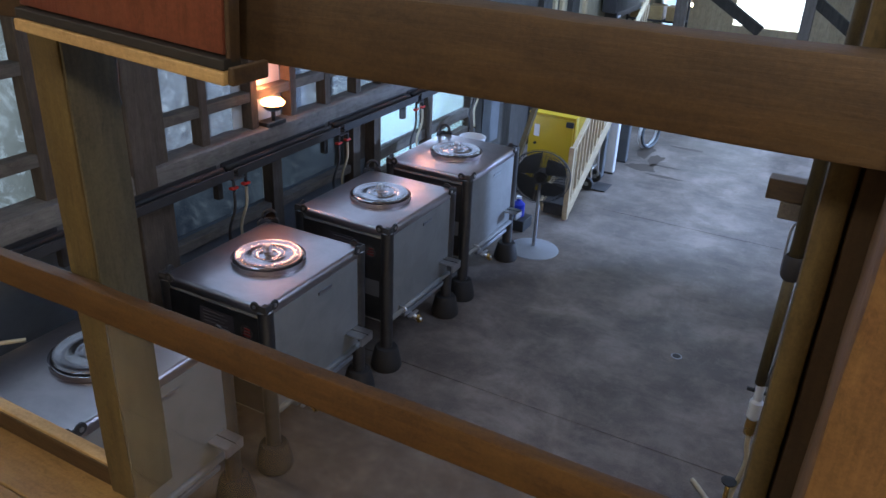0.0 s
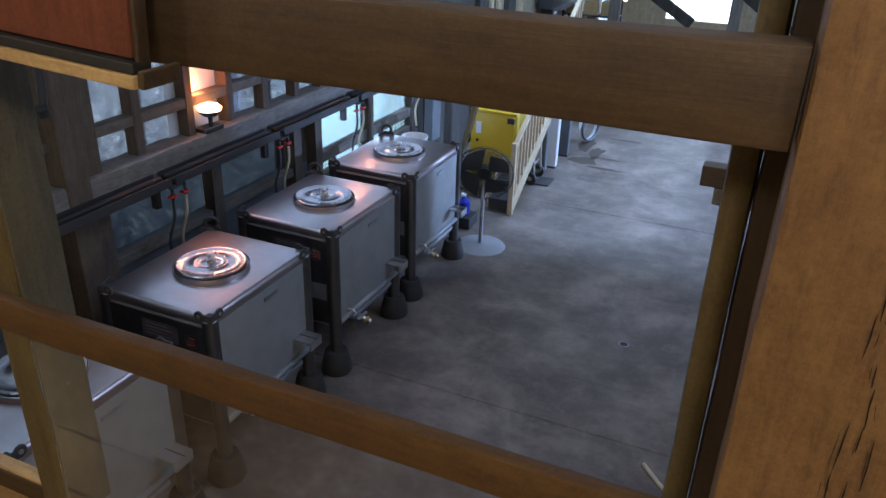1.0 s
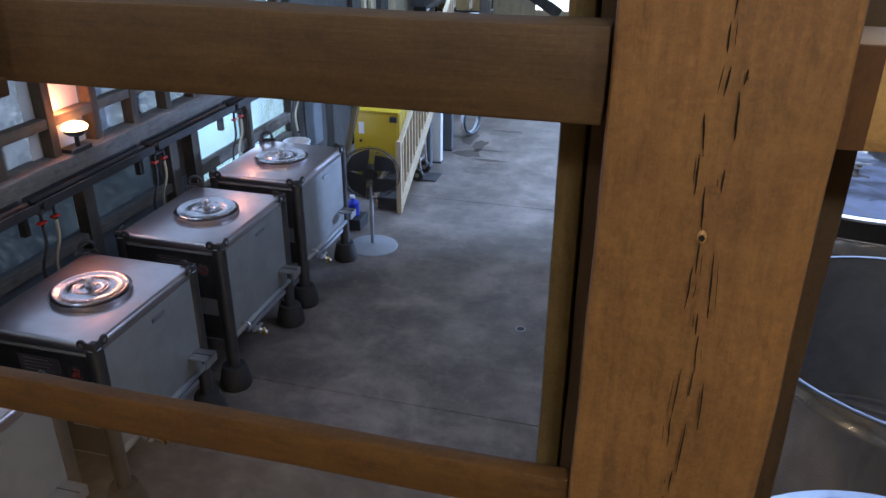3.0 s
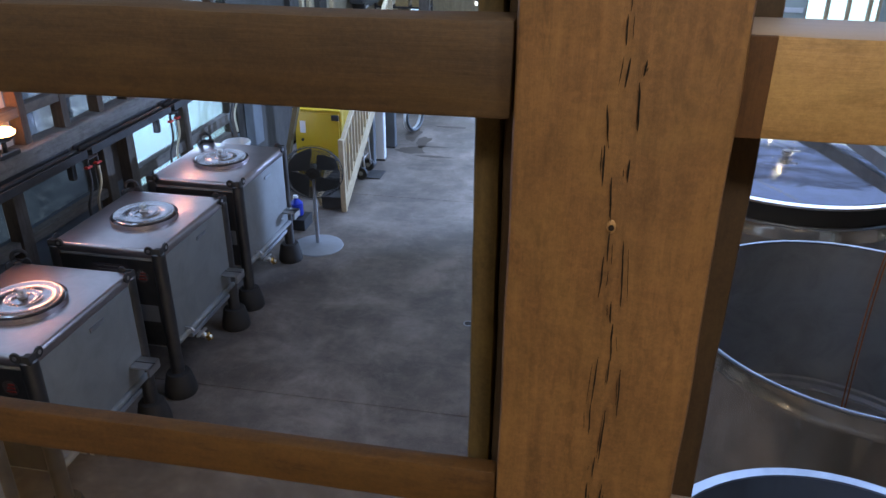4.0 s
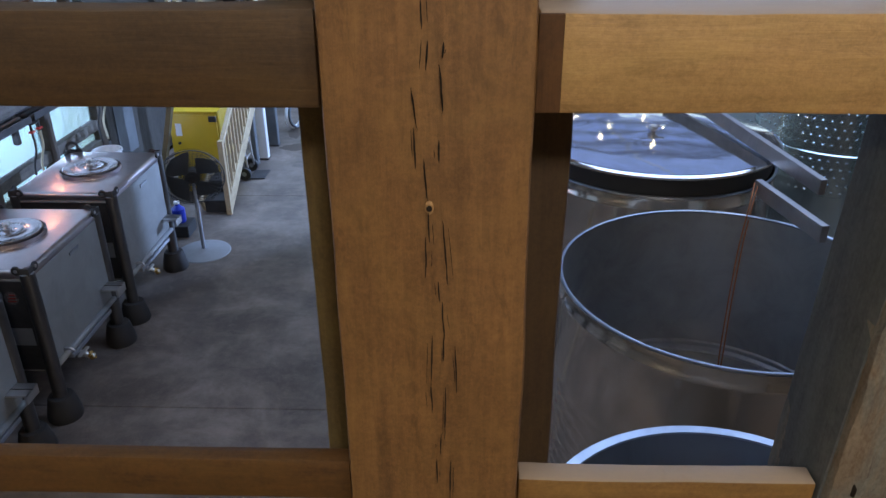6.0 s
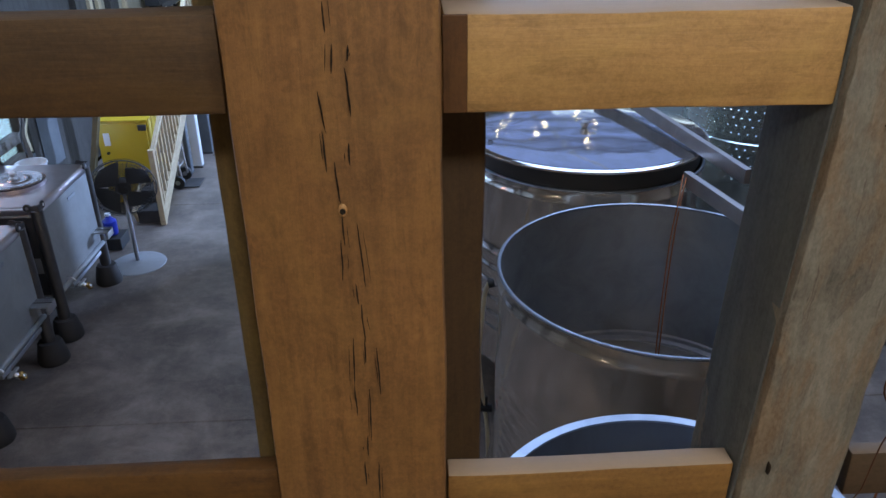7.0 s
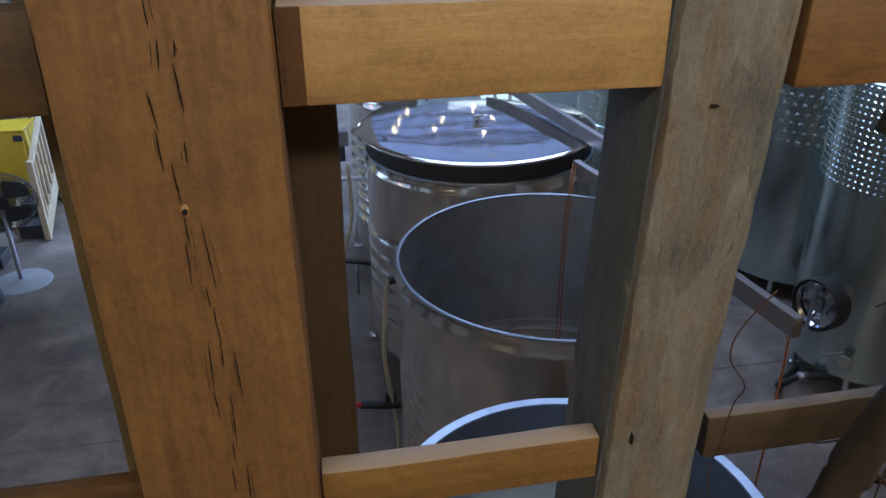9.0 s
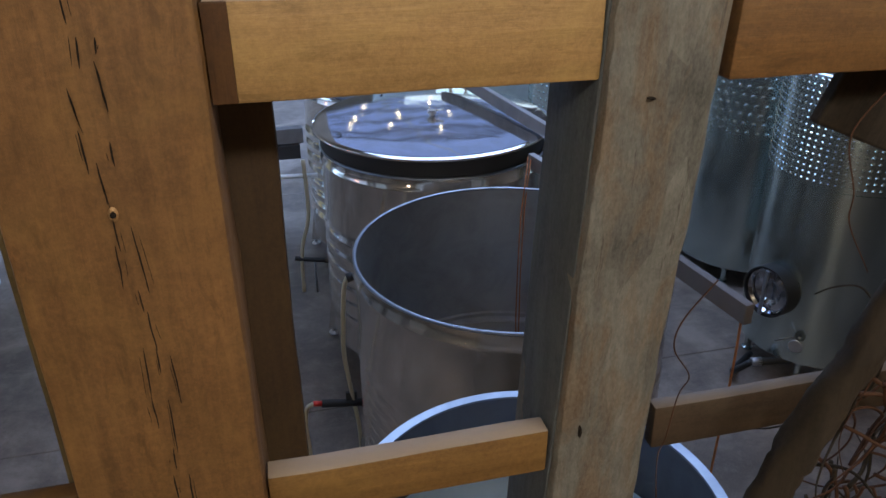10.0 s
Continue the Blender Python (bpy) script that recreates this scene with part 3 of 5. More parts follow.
structure("eave_end", box(WX - 0.7, WX - 0.2, -1.56, -1.5, 0, 4.6, 0), WALL_DARK, "added dark sheet closing the end of the cover", "wall")

# partition by the tall tanks with a bright barred window
PY = 12.0
PT = 3.7
bm = box(2.25, 3.35, PY, PY + 0.15, 0, PT, 0)
for q in ((3.35, 4.35, 0, 2.1), (3.35, 4.35, 3.5, PT), (4.35, 5.3, 0, PT), (5.3, 5.78, 0, 2.15), (5.3, 5.78, 3.3, PT), (5.78, X1, 0, PT)):
    box(q[0], q[1], PY, PY + 0.15, q[2], q[3], 0, bm=bm)
structure("wall_partition", bm, PARTITION, "pale green-grey partition wall beyond the tall tanks", "wall")
win = thing("window_1", pose(3.85, PY + 0.05, 2.1), "bright window with white upright bars", "window", kind="structure")
for x in (-0.5, -0.2, 0.08, 0.36, 0.5):
    part("window_bar", box(x - 0.025, x + 0.025, -0.03, 0.03, 0, 1.4, 0.004), PINE_Z, win)
ob = part("pane", box(-0.5, 0.5, 0.04, 0.046, 0, 1.4, 0), GLASS, win)
ob.visible_shadow = False
part("sill_strip", box(-1.5, -0.53, -0.06, -0.052, 0.30, 0.37, 0.002), WHITE, win, "pale wall strip beside the window")
win2 = thing("window_2", pose(5.54, PY + 0.05, 2.15), "small bright window in the partition", "window", kind="structure")
for x in (-0.225, 0.225):
    part("window_bar", box(x - 0.02, x + 0.02, -0.03, 0.03, 0, 1.15, 0.004), WHITE, win2)
structure("backdrop_window", box(2.95, 6.3, PY + 0.7, PY + 0.75, 1.6, 4, 0), SKY_WIN, "daylight behind the barred window", "backdrop")

# ---- loft railing ----
def timber(name, label, material, dims, category, group="", amount=0.003, seed=0.0, bevel=0.006):
    x0, x1, y0, y1, z0, z1 = dims
    c = ((x0 + x1) / 2, (y0 + y1) / 2, z0)
    bm = rough_timber(x0 - c[0], x1 - c[0], y0 - c[1], y1 - c[1], 0, z1 - z0, bevel, amount, 0.05 if amount < 0.005 else 0.014, seed)
    return tagged(part(name, bm, material, None, label, pose(*c)), "", category, group)


main_post = timber("railing_post", "thick reddish sawn timber post with long drying cracks", POST_WOOD, (0.304, 0.505, 0.512, 0.655, 2.902, 5.6), "post", amount=0.003, seed=1.3, bevel=0.008)
timber("backing_post", "olive brown timber standing behind the railing post", POST_BACK, (0.248, 0.279, 0.662, 0.80, 0.0, 6.2), "post", seed=4.1)
# this half is coloured darker for the shade behind the railing post
timber("backing_post", "brown timber behind the railing post, darkened for its shade", POST_DARK, (0.281, 0.560, 0.666, 0.80, 0.0, 6.2), "post", seed=14.1)
grey = timber("railing_post", "rough weathered grey timber post of the loft railing", POST_GREY, (-0.057, 0.0695, 0.514, 0.664, 2.902, 5.6), "post", amount=0.0052, seed=7.7, bevel=0.009)
grey.matrix_basis = pose(0.9092, 0.589, 2.902, 0, 2.7, 0)
for x, z, w, h in ((-0.036, 0.519, 0.0022, 0.011), (-0.012, 0.951, 0.006, 0.002)):
    bm = lathe([(0, 0.004), (0.7, 0.003), (1, -0.012)], 10)
    part("check", turned(turned(bm, Matrix.Diagonal((w, h, 1, 1))), pose(x, -0.076, z, 90, 0, 0)), CRACK, grey, "dark drying check")
# thin plate whose colour stands in for daylight on this side
part("side_face", rough_timber(-0.0662, -0.0627, -0.061, 0.0715, 0.002, 2.69, 0.001, 0.0012, 0.05, 3.3), POST_COOL_SIDE, grey, "side of the post, cool daylight put in its blue-grey")
# ragged front edge
for v in grey.data.vertices:
    if v.co.x < -0.048 and v.co.y < -0.06:
        v.co += Vector((0.003 * noise.noise(Vector((3.0, v.co.x * 60, v.co.z * 34))) + 0.002 * noise.noise(Vector((9.0, v.co.y * 40, v.co.z * 90))), 0.003 * noise.noise(Vector((6.0, v.co.x * 50, v.co.z * 60))), 0))
slim = timber("railing_post", "slim square post behind the loft rail, golden face and grey side", POST_BACK, (-0.908, -0.836, 0.575, 0.672, 2.902, 5.6), "post", seed=9.2)
# sheet over the post's own side, greyer to carry the cool light
part("side_board", rough_timber(0.0385, 0.0445, -0.046, 0.048, 0.002, 2.69, 0.002, 0.001, 0.1, 3.0), POST_SIDE, slim, "weathered side of the post, cool light put in its grey")
timber("top_rail", "dark brown timber top rail of the loft railing", RAIL_DARK, (-2.6, 0.302, 0.53, 0.585, 3.874, 3.968), "rail", seed=2.2, bevel=0.004)
golden = timber("top_rail", "golden timber top rail of the loft railing", RAIL_WOOD, (0.507, 0.892, 0.53, 0.63, 3.871, 3.964), "rail", seed=3.2, bevel=0.004)
# the post's shadow on the rail, laid on as a dark strip
part("stained_end", box(-0.1935, -0.170, -0.0508, -0.045, 0.0005, 0.0925, 0.001), RAIL_SHADE, golden, "rail end in the post's shadow tone")
timber("top_rail", "reddish timber top rail beside the grey post", RAIL_END, (1.04, 2.6, 0.53, 0.60, 3.859, 3.962), "rail", seed=5.2, bevel=0.004)
timber("lower_rail", "slim golden brown timber lower rail", RAIL_BROWN, (-2.6, 0.302, 0.53, 0.554, 3.378, 3.438), "rail", seed=6.2, bevel=0.003, amount=0.002)
timber("lower_rail", "dusty golden timber lower rail between two posts", RAIL_MID, (0.507, 0.863, 0.53, 0.562, 3.35, 3.416), "rail", seed=8.2, bevel=0.003, amount=0.002)
timber("lower_rail", "dusty dark timber lower rail beside the grey post", RAIL_GREY, (1.012, 2.6, 0.53, 0.552, 3.356, 3.424), "rail", seed=10.2, bevel=0.003, amount=0.002)

# ---- stainless totes ----
def make_tote(m):
    t = thing("wine_tote", m, "square stainless steel tote on legs with a round clamped lid", "tote", "totes along the wall")
    W, L, Z0, Z1 = 0.98, 1.2, 0.46, 1.385
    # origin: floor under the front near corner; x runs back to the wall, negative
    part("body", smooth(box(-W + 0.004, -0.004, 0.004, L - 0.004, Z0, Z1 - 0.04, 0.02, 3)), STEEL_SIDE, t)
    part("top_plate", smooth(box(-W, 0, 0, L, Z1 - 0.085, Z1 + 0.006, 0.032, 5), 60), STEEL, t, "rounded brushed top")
    cx, cy = -0.475, 0.607
    lid = part("lid", lathe([(0, 0.046), (0.055, 0.046), (0.065, 0.041), (0.105, 0.041), (0.115, 0.047), (0.13, 0.047), (0.14, 0.041), (0.222, 0.039), (0.236, 0.046), (0.254, 0.047), (0.264, 0.04), (0.266, 0.02), (0.262, 0.0)], 48), LID_STEEL, t, "domed polished lid", pose(cx, cy, Z1 + 0.012))
    part("clamp_ring", lathe([(0.266 + 0.009 * math.cos(a * math.pi / 4), 0.012 + 0.009 * math.sin(a * math.pi / 4)) for a in range(8)], 48, True), LID_STEEL, lid)
    part("knob", lathe([(0, 0.125), (0.026, 0.122), (0.034, 0.108), (0.03, 0.09), (0.018, 0.082), (0.018, 0.07), (0.036, 0.066), (0.036, 0.05), (0.02, 0.045)], 20), CLAMP, lid)
    part("collar", lathe([(0.285, 0.03), (0.285, -0.01), (0.245, -0.01)], 40), STEEL, lid)
    for x in (-W + 0.03, -0.03):
        for y in (0.03, L - 0.03):
            part("leg", lathe([(0.056, 0.12), (0.056, 1.355), (0.04, 1.372), (0, 1.372)], 18), LEG, t, at=pose(x, y, 0))
            part("foot", lathe([(0, 0), (0.135, 0), (0.143, 0.02), (0.135, 0.08), (0.108, 0.2), (0.098, 0.215), (0.05, 0.22)], 20), FOOT, t, "worn dark rubber foot", at=pose(x, y, 0))
            sx, sy = (1 if x > -0.4 else -1), (1 if y > 0.5 else -1)
            bm = smooth(box(-0.105, 0.008, -0.007, 0.009, -0.008, 0.045, 0.006, 2))
            smooth(box(-0.007, 0.009, -0.105, 0.008, -0.008, 0.045, 0.006, 2, bm))
            smooth(box(-0.06, 0.012, -0.06, 0.012, -0.02, 0.032, 0.01, 2, bm))
            for d, r in (((-0.092, 0.001, 0.024), (90, 0, 0)), ((0.001, -0.092, 0.024), (0, 90, 0))):
                lobe = lathe([(0, -0.009), (0.034, -0.009), (0.038, -0.005), (0.038, 0.005), (0.034, 0.009), (0, 0.009)], 20)
                me = bpy.data.meshes.new("lobe")
                turned(lobe, pose(*d, *r)).to_mesh(me)
                lobe.free()
                bm.from_mesh(me)
                bpy.data.meshes.remove(me)
            lug = part("lifting_lug", turned(bm, Matrix.Diagonal((sx, sy, 1, 1))), DARK_STEEL, t, "dark lug plate with two holes", pose(x + sx * 0.034, y + sy * 0.034, Z1 - 0.02))
            for d, r in (((-0.092 * sx, 0.010 * sy, 0.024), (90, 0, 0)), ((0.010 * sx, -0.092 * sy, 0.024), (0, 90, 0))):
                part("hole_bush", turned(lathe([(0, -0.003), (0.015, -0.003), (0.015, 0.003), (0, 0.003)], 12), pose(*d, *r)), CLAMP, lug)
    part("ring_lug", turned(lathe([(0.055 + 0.016 * math.cos(a * math.pi / 4), 0.016 * math.sin(a * math.pi / 4)) for a in range(8)], 24, True), pose(0, 0, 0, 90, 0, 30)), DARK_STEEL, t, "round lifting eye", pose(-W + 0.02, L + 0.01, Z1 + 0.04))
    rail = part("base_tube", tube([(0.0, 0.06, 0.50), (0.0, L - 0.06, 0.50)], 0.028), STEEL_SIDE, t)
    part("drip_channel", box(-0.02, 0.03, 0.25, L - 0.2, 0.43, 0.47, 0.006), GALV, t)
    bracket = part("pump_bracket", smooth(box(0.137, 0.16, L - 0.26, L - 0.1, 0.62, 0.70, 0.004, 2, box(0.0, 0.16, L - 0.26, L - 0.1, 0.684, 0.70, 0.004, 2))), CLAMP, t, "bright folded sheet bracket")
    part("bracket_seam", box(0.0, 0.165, L - 0.182, L - 0.178, 0.698, 0.704, 0), DARK_STEEL, bracket)
    valve = part("valve", tube([(0.0, 0.36, 0.42), (0.06, 0.36, 0.40), (0.13, 0.38, 0.36)], 0.026), CLAMP, t, "shiny drain valve")
    part("valve_handle", box(0.05, 0.08, 0.26, 0.42, 0.425, 0.44, 0.004), CLAMP, valve)
    part("valve_nut", turned(lathe([(0.0, 0), (0.042, 0), (0.042, 0.03), (0, 0.03)], 6), pose(0.10, 0.37, 0.37, 0, 60, 15)), BRASS, valve)
    part("sample_tap", tube([(0.0, 0.2, 0.56), (0.05, 0.2, 0.56), (0.08, 0.2, 0.53)], 0.012), CLAMP, t)
    part("name_strip", box(-0.002, 0.004, 0.60, 0.76, 1.215, 1.245, 0), GALV, t, "bright name strip")
    # dark sheet laid over the near end to give it its shade
    part("end_panel", box(-W + 0.035, -0.035, -0.004, 0.003, Z0 + 0.03, Z1 - 0.09, 0.001), END_SHADE, t, "dark sheet with the near end's shade in its colour")
    plate = part("data_plate", box(-0.62, -0.3, -0.005, 0.0, 1.10, 1.24, 0.002), INK, t, "dark data plate")
    for i in range(4):
        part("text_line", box(-0.58, -0.36 - 0.03 * (i % 2), -0.008, -0.004, 1.125 + i * 0.028, 1.135 + i * 0.028, 0), PLATE_TEXT, plate)
    seal = part("round_label", turned(lathe([(0, 0.004), (0.058, 0.004), (0.06, 0)], 24), pose(-0.185, 0, 1.15, 90, 0, 0)), LABEL, t, "white and red round label")
    for i in range(3):
        part("stripe", box(-0.215 + 0.01 * i, -0.15, -0.008, -0.003, 1.118 + i * 0.027, 1.13 + i * 0.027, 0), LABEL_RED, seal)
    part("side_plate", box(-0.30, -0.09, -0.005, 0, 0.72, 0.88, 0.002), GALV, t, "blank steel plate")
    return t


TOTE_Y = [1.70, 3.267, 4.836, 6.385]
first = make_tote(pose(-2.9, TOTE_Y[0], 0))
for y, dx, turn in zip(TOTE_Y[1:], (0.0, 0.003, -0.015), (0.4, 0, -0.5)):
    copy_thing(first, pose(-2.9 + dx, y, 0, 0, 0, turn))

top_hose = thing("hose_end", pose(-3.87, 2.17, 1.391), "tan hose end lying on a tote top by the wall", "hose")
part("hose", tube([(0.0, 0.0, 0.016), (-0.05, -0.06, 0.018), (-0.1, -0.13, 0.02), (-0.16, -0.24, 0.016)], 0.014, 8), HOSE, top_hose)

# ---- open tanks ----
def make_tank(cx, cy, r, rim_z, label, jacket=0.024, legs=True, pitch=0.1, drop=0.62):
    t = thing("fermentation_tank", pose(cx, cy, 0), label, "tank", "open tanks in a row")
    base = 0.42
    prof = [(0, base), (r - 0.05, base), (r - 0.005, base + 0.04), (r, base + 0.1)]
    if jacket:
        z = base + 0.3
        while z < rim_z - drop:
            prof += [(r, z), (r + jacket * 0.4, z + 0.012), (r + jacket, z + 0.045), (r + jacket * 0.4, z + 0.078), (r, z + 0.09)]
            z += pitch
        prof += [(r, z + 0.02)]
    prof += [(r, rim_z - 0.12), (r + 0.006, rim_z - 0.11), (r + 0.006, rim_z - 0.09), (r, rim_z - 0.08), (r, rim_z)]
    part("shell", lathe(prof, 80), TANK, t)
    # without a jacket the lining takes the copy with shade in its colour
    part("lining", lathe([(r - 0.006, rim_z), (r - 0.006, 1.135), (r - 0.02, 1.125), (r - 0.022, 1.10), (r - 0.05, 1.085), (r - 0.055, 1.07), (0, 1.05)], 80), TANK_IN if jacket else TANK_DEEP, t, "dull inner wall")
    if not jacket:
        part("flange", lathe([(r - 0.033, rim_z - 0.004), (r - 0.031, rim_z + 0.004), (r + 0.008, rim_z + 0.004), (r + 0.01, rim_z - 0.004)], 80, True), RIM, t, "flat pale flange")
    else:
        part("rim", lathe([(r - 0.002 + 0.011 * math.cos(a * math.pi / 5), rim_z + 0.010 * math.sin(a * math.pi / 5)) for a in range(10)], 80, True), RIM, t, "bright rolled rim")
    if legs:
        for k in range(4):
            turn = pose(0, 0, 0, 0, 0, 144 + 90 * k)
            bm = bmesh.new()
            side = [(r - 0.01, 0.86), (r - 0.01, base + 0.04), (r + 0.13, 0.06), (r + 0.21, 0.06), (r + 0.06, 0.86)]
            f1 = [bm.verts.new((x, -0.07 + 0.05 * (0.86 - z), z)) for x, z in side]
            f2 = [bm.verts.new((x, 0.07 - 0.05 * (0.86 - z), z)) for x, z in side]
            bm.faces.new(f1[::-1])
            bm.faces.new(f2)
            for i in range(len(side)):
                n = (i + 1) % len(side)
                bm.faces.new((f1[i], f1[n], f2[n], f2[i]))
            bmesh.ops.recalc_face_normals(bm, faces=bm.faces[:])
            leg = part("leg", bm, TANK, t, "tapered bracket leg", turn)
            part("levelling_foot", lathe([(0, 0), (0.05, 0), (0.05, 0.012), (0.022, 0.03), (0.02, 0.07)], 16), CLAMP, leg, "shiny levelling foot", at=pose(r + 0.17, 0, 0))
    return t


make_tank(1.845, 3.52, 0.90, 2.1, "wide open stainless tank with a bright rolled rim", 0.007)
lidded = make_tank(1.85, 5.53, 0.90, 2.1, "wide stainless tank under its raised lid", 0.016, True, 0.135, 0.62)
make_tank(1.86, 7.54, 0.90, 2.1, "wide ribbed stainless tank behind the lidded one", 0.02, True, 0.125, 0.45)
small = make_tank(1.31, 1.60, 0.655, 2.1, "smaller open stainless tank close under the loft", jacket=0)
part("floating_lid", lathe([(0, 0.03), (0.60, 0.03), (0.642, 0.026), (0.644, 0.0)], 48), PALE_BLUE, small, "pale blue floating lid", pose(0, 0, 1.72))

lid = part("lid", lathe([(0, 0.014), (0.3, 0.0105), (0.62, 0.006), (0.9, 0.0), (0.922, -0.003), (0.932, -0.012), (0.935, -0.03), (0.9, -0.035), (0.86, -0.03), (0, -0.02)], 80), LID, lidded, "shallow polished steel lid raised above the rim", pose(-0.015, 0.0, 2.27))
part("edge_roll", lathe([(0.932 + 0.008 * math.cos(a * math.pi / 4), -0.02 + 0.012 * math.sin(a * math.pi / 4)) for a in range(8)], 80, True), TANK, lid)
# black ring in place of the shaded open gap below the raised lid
part("seal", lathe([(0.885, -0.035), (0.885, -0.17), (0.845, -0.17), (0.845, -0.035)], 64, True), BLACK, lid, "black ring standing for the dark gap under the lid")
bm = lathe([(0.022, 0.02), (0.022, 0.034), (0.036, 0.036), (0.036, 0.043), (0.02, 0.045), (0.02, 0.052), (0.033, 0.054), (0.033, 0.062), (0, 0.065)], 20)
part("vent", tube([(0.03, 0, 0.056), (0.09, -0.01, 0.062)], 0.008, bm=bm), CLAMP, lid, "shiny vent fitting")
for a in (200, 110):
    part("hook", tube([(0.80 * math.cos(radians(a)), 0.80 * math.sin(radians(a)), 0.0), (0.80 * math.cos(radians(a)), 0.80 * math.sin(radians(a)), 0.014), (0.83 * math.cos(radians(a)), 0.83 * math.sin(radians(a)), 0.016)], 0.005), DARK_STEEL, lid)

# channel bars that carry the lids
def channel(a, b, label, mat=GALV):
    a, b = Vector(a), Vector(b)
    L = (b - a).length
    t = thing("support_bar", look(a, b), label, "bar", "bars over the tanks")
    bm = box(-0.005, 0.005, -0.05, 0.05, -L, 0, 0.002)
    part("web", bm, mat, t)
    part("flange", box(-0.04, -0.005, 0.042, 0.05, -L, 0, 0.002), mat, t)
    part("flange", box(-0.04, -0.005, -0.05, -0.042, -L, 0, 0.002), mat, t)
    part("end_plate", box(-0.04, 0.004, -0.051, 0.051, -L - 0.006, -L - 0.001, 0.001), mat, t)
    return t


channel((2.17, 6.6, 2.39), (2.605, 4.32, 2.31), "grey steel channel bar lying across the tank lid", BAR)
channel((2.28, 4.5, 2.24), (2.41, 3.78, 2.24), "short grey steel channel bar over the tank rim", BAR)
channel((2.44, 3.2, 2.24), (2.56, 2.36, 2.24), "dull steel channel bar beside the open tanks", DULL_BAR)
tagged(part("rope", tube([(2.56, 2.38, 2.23), (2.56, 2.37, 1.9), (2.53, 2.34, 1.2), (2.52, 2.3, 0.01)], 0.006, 8), ROPE, None, "thin orange rope hanging from a channel bar"), "", "rope")
tagged(part("rope", tube([(2.27, 4.49, 2.27), (2.205, 4.34, 2.16), (2.165, 4.29, 1.9), (2.135, 4.22, 1.5), (2.115, 4.15, 1.12), (2.135, 4.15, 1.10), (2.16, 4.23, 1.5), (2.195, 4.31, 1.9), (2.23, 4.36, 2.16), (2.29, 4.48, 2.27)], 0.0045, 8), ROPE, None, "thin orange rope hanging into the open tank"), "", "rope")

# ---- tall dimpled tanks ----
def make_tall(cx, cy, r, base, top, bands, label, manway=None, swell=0.30):
    t = thing("tall_tank", pose(cx, cy, 0), label, "tank", "tall dimpled tanks")
    part("shell", lathe([(0, base - 0.12), (r - 0.1, base - 0.06), (r, base), (r, top), (r * 0.6, top + 0.14), (0.2, top + 0.2), (0, top + 0.2)], 64), TALL, t)
    for z0, z1, pitch in bands:
        jacket = part("jacket", lathe([(r, z0 - 0.012), (r + 0.012, z0), (r + 0.012, z1), (r, z1 + 0.012)], 64), TALL, t, "cooling jacket")
        verts, faces = [], []
        n = int(2 * math.pi * r / pitch)
        rows = int((z1 - z0 - 0.06) / pitch)
        for j in range(rows + 1):
            z = z0 + 0.04 + j * pitch
            for i in range(n):
                a = 2 * math.pi * (i + (0.5 * (j % 2) if pitch > 0.08 else 0.0)) / n
                out, along = Vector((math.cos(a), math.sin(a), 0)), Vector((-math.sin(a), math.cos(a), 0))
                c = out * (r + 0.012) + Vector((0, 0, z))
                k0 = len(verts)
                for ring, (rr, h) in enumerate(((pitch * swell, 0.0), (pitch * swell * 0.47, 0.006))):
                    for k in range(6):
                        verts.append(c + (along * math.cos(k * math.pi / 3) + Vector((0, 0, 1)) * math.sin(k * math.pi / 3)) * rr + out * h)
                for k in range(6):
                    faces.append((k0 + k, k0 + (k + 1) % 6, k0 + 6 + (k + 1) % 6, k0 + 6 + k))
                faces.append(tuple(range(k0 + 6, k0 + 12)))
        mesh = bpy.data.meshes.new("dimpling")
        mesh.from_pydata(verts, [], faces)
        mesh.materials.append(TALL)
        ob = new("dimpling", mesh)
        ob.parent = jacket
        tagged(ob, kind="stuff")
    for k in range(4):
        a = 45 + 90 * k
        part("leg", lathe([(0, 0), (0.05, 0), (0.05, 0.02), (0.03, 0.03), (0.03, base + 0.05)], 14), TALL, t, at=pose((r - 0.12) * math.cos(radians(a)), (r - 0.12) * math.sin(radians(a)), 0))
    if manway:
        a, z = manway
        door = part("manway", turned(lathe([(0.215, -0.02), (0.215, 0.12), (0.203, 0.12), (0.203, -0.02)], 32, True), Matrix.Translation((r * math.cos(radians(a)), r * math.sin(radians(a)), z)) @ pose(0, 0, 0, 0, 90, a)), BLACK, t, "open manway collar")
        m = Matrix.Translation((r * math.cos(radians(a)), r * math.sin(radians(a)), z)) @ pose(0, 0, 0, 0, 90, a)
        part("manway_door", turned(lathe([(0, 0.06), (0.04, 0.07), (0.08, 0.062), (0.12, 0.085), (0.17, 0.075), (0.19, 0.10)], 32), m), LID, door, "shiny dished manway door")
        part("cross_arm", turned(box(-0.2, 0.2, -0.015, 0.015, 0.13, 0.15, 0.004), m), GALV, door)
    return t


make_tall(5.58, 6.56, 0.70, 0.22, 2.7, [(1.66, 2.5, 0.09)], "tall stainless tank with a dimpled cooling jacket")
manway_tank = make_tall(5.04, 4.63, 0.60, 0.35, 2.9, [(1.88, 2.7, 0.05)], "tall stainless tank with dimpled jacket and open manway", (195, 0.94))
valve = part("racking_valve", tube([(-0.44, -0.38, 0.56), (-0.52, -0.45, 0.56)], 0.022, 12), LID, manway_tank, "bright racking valve")
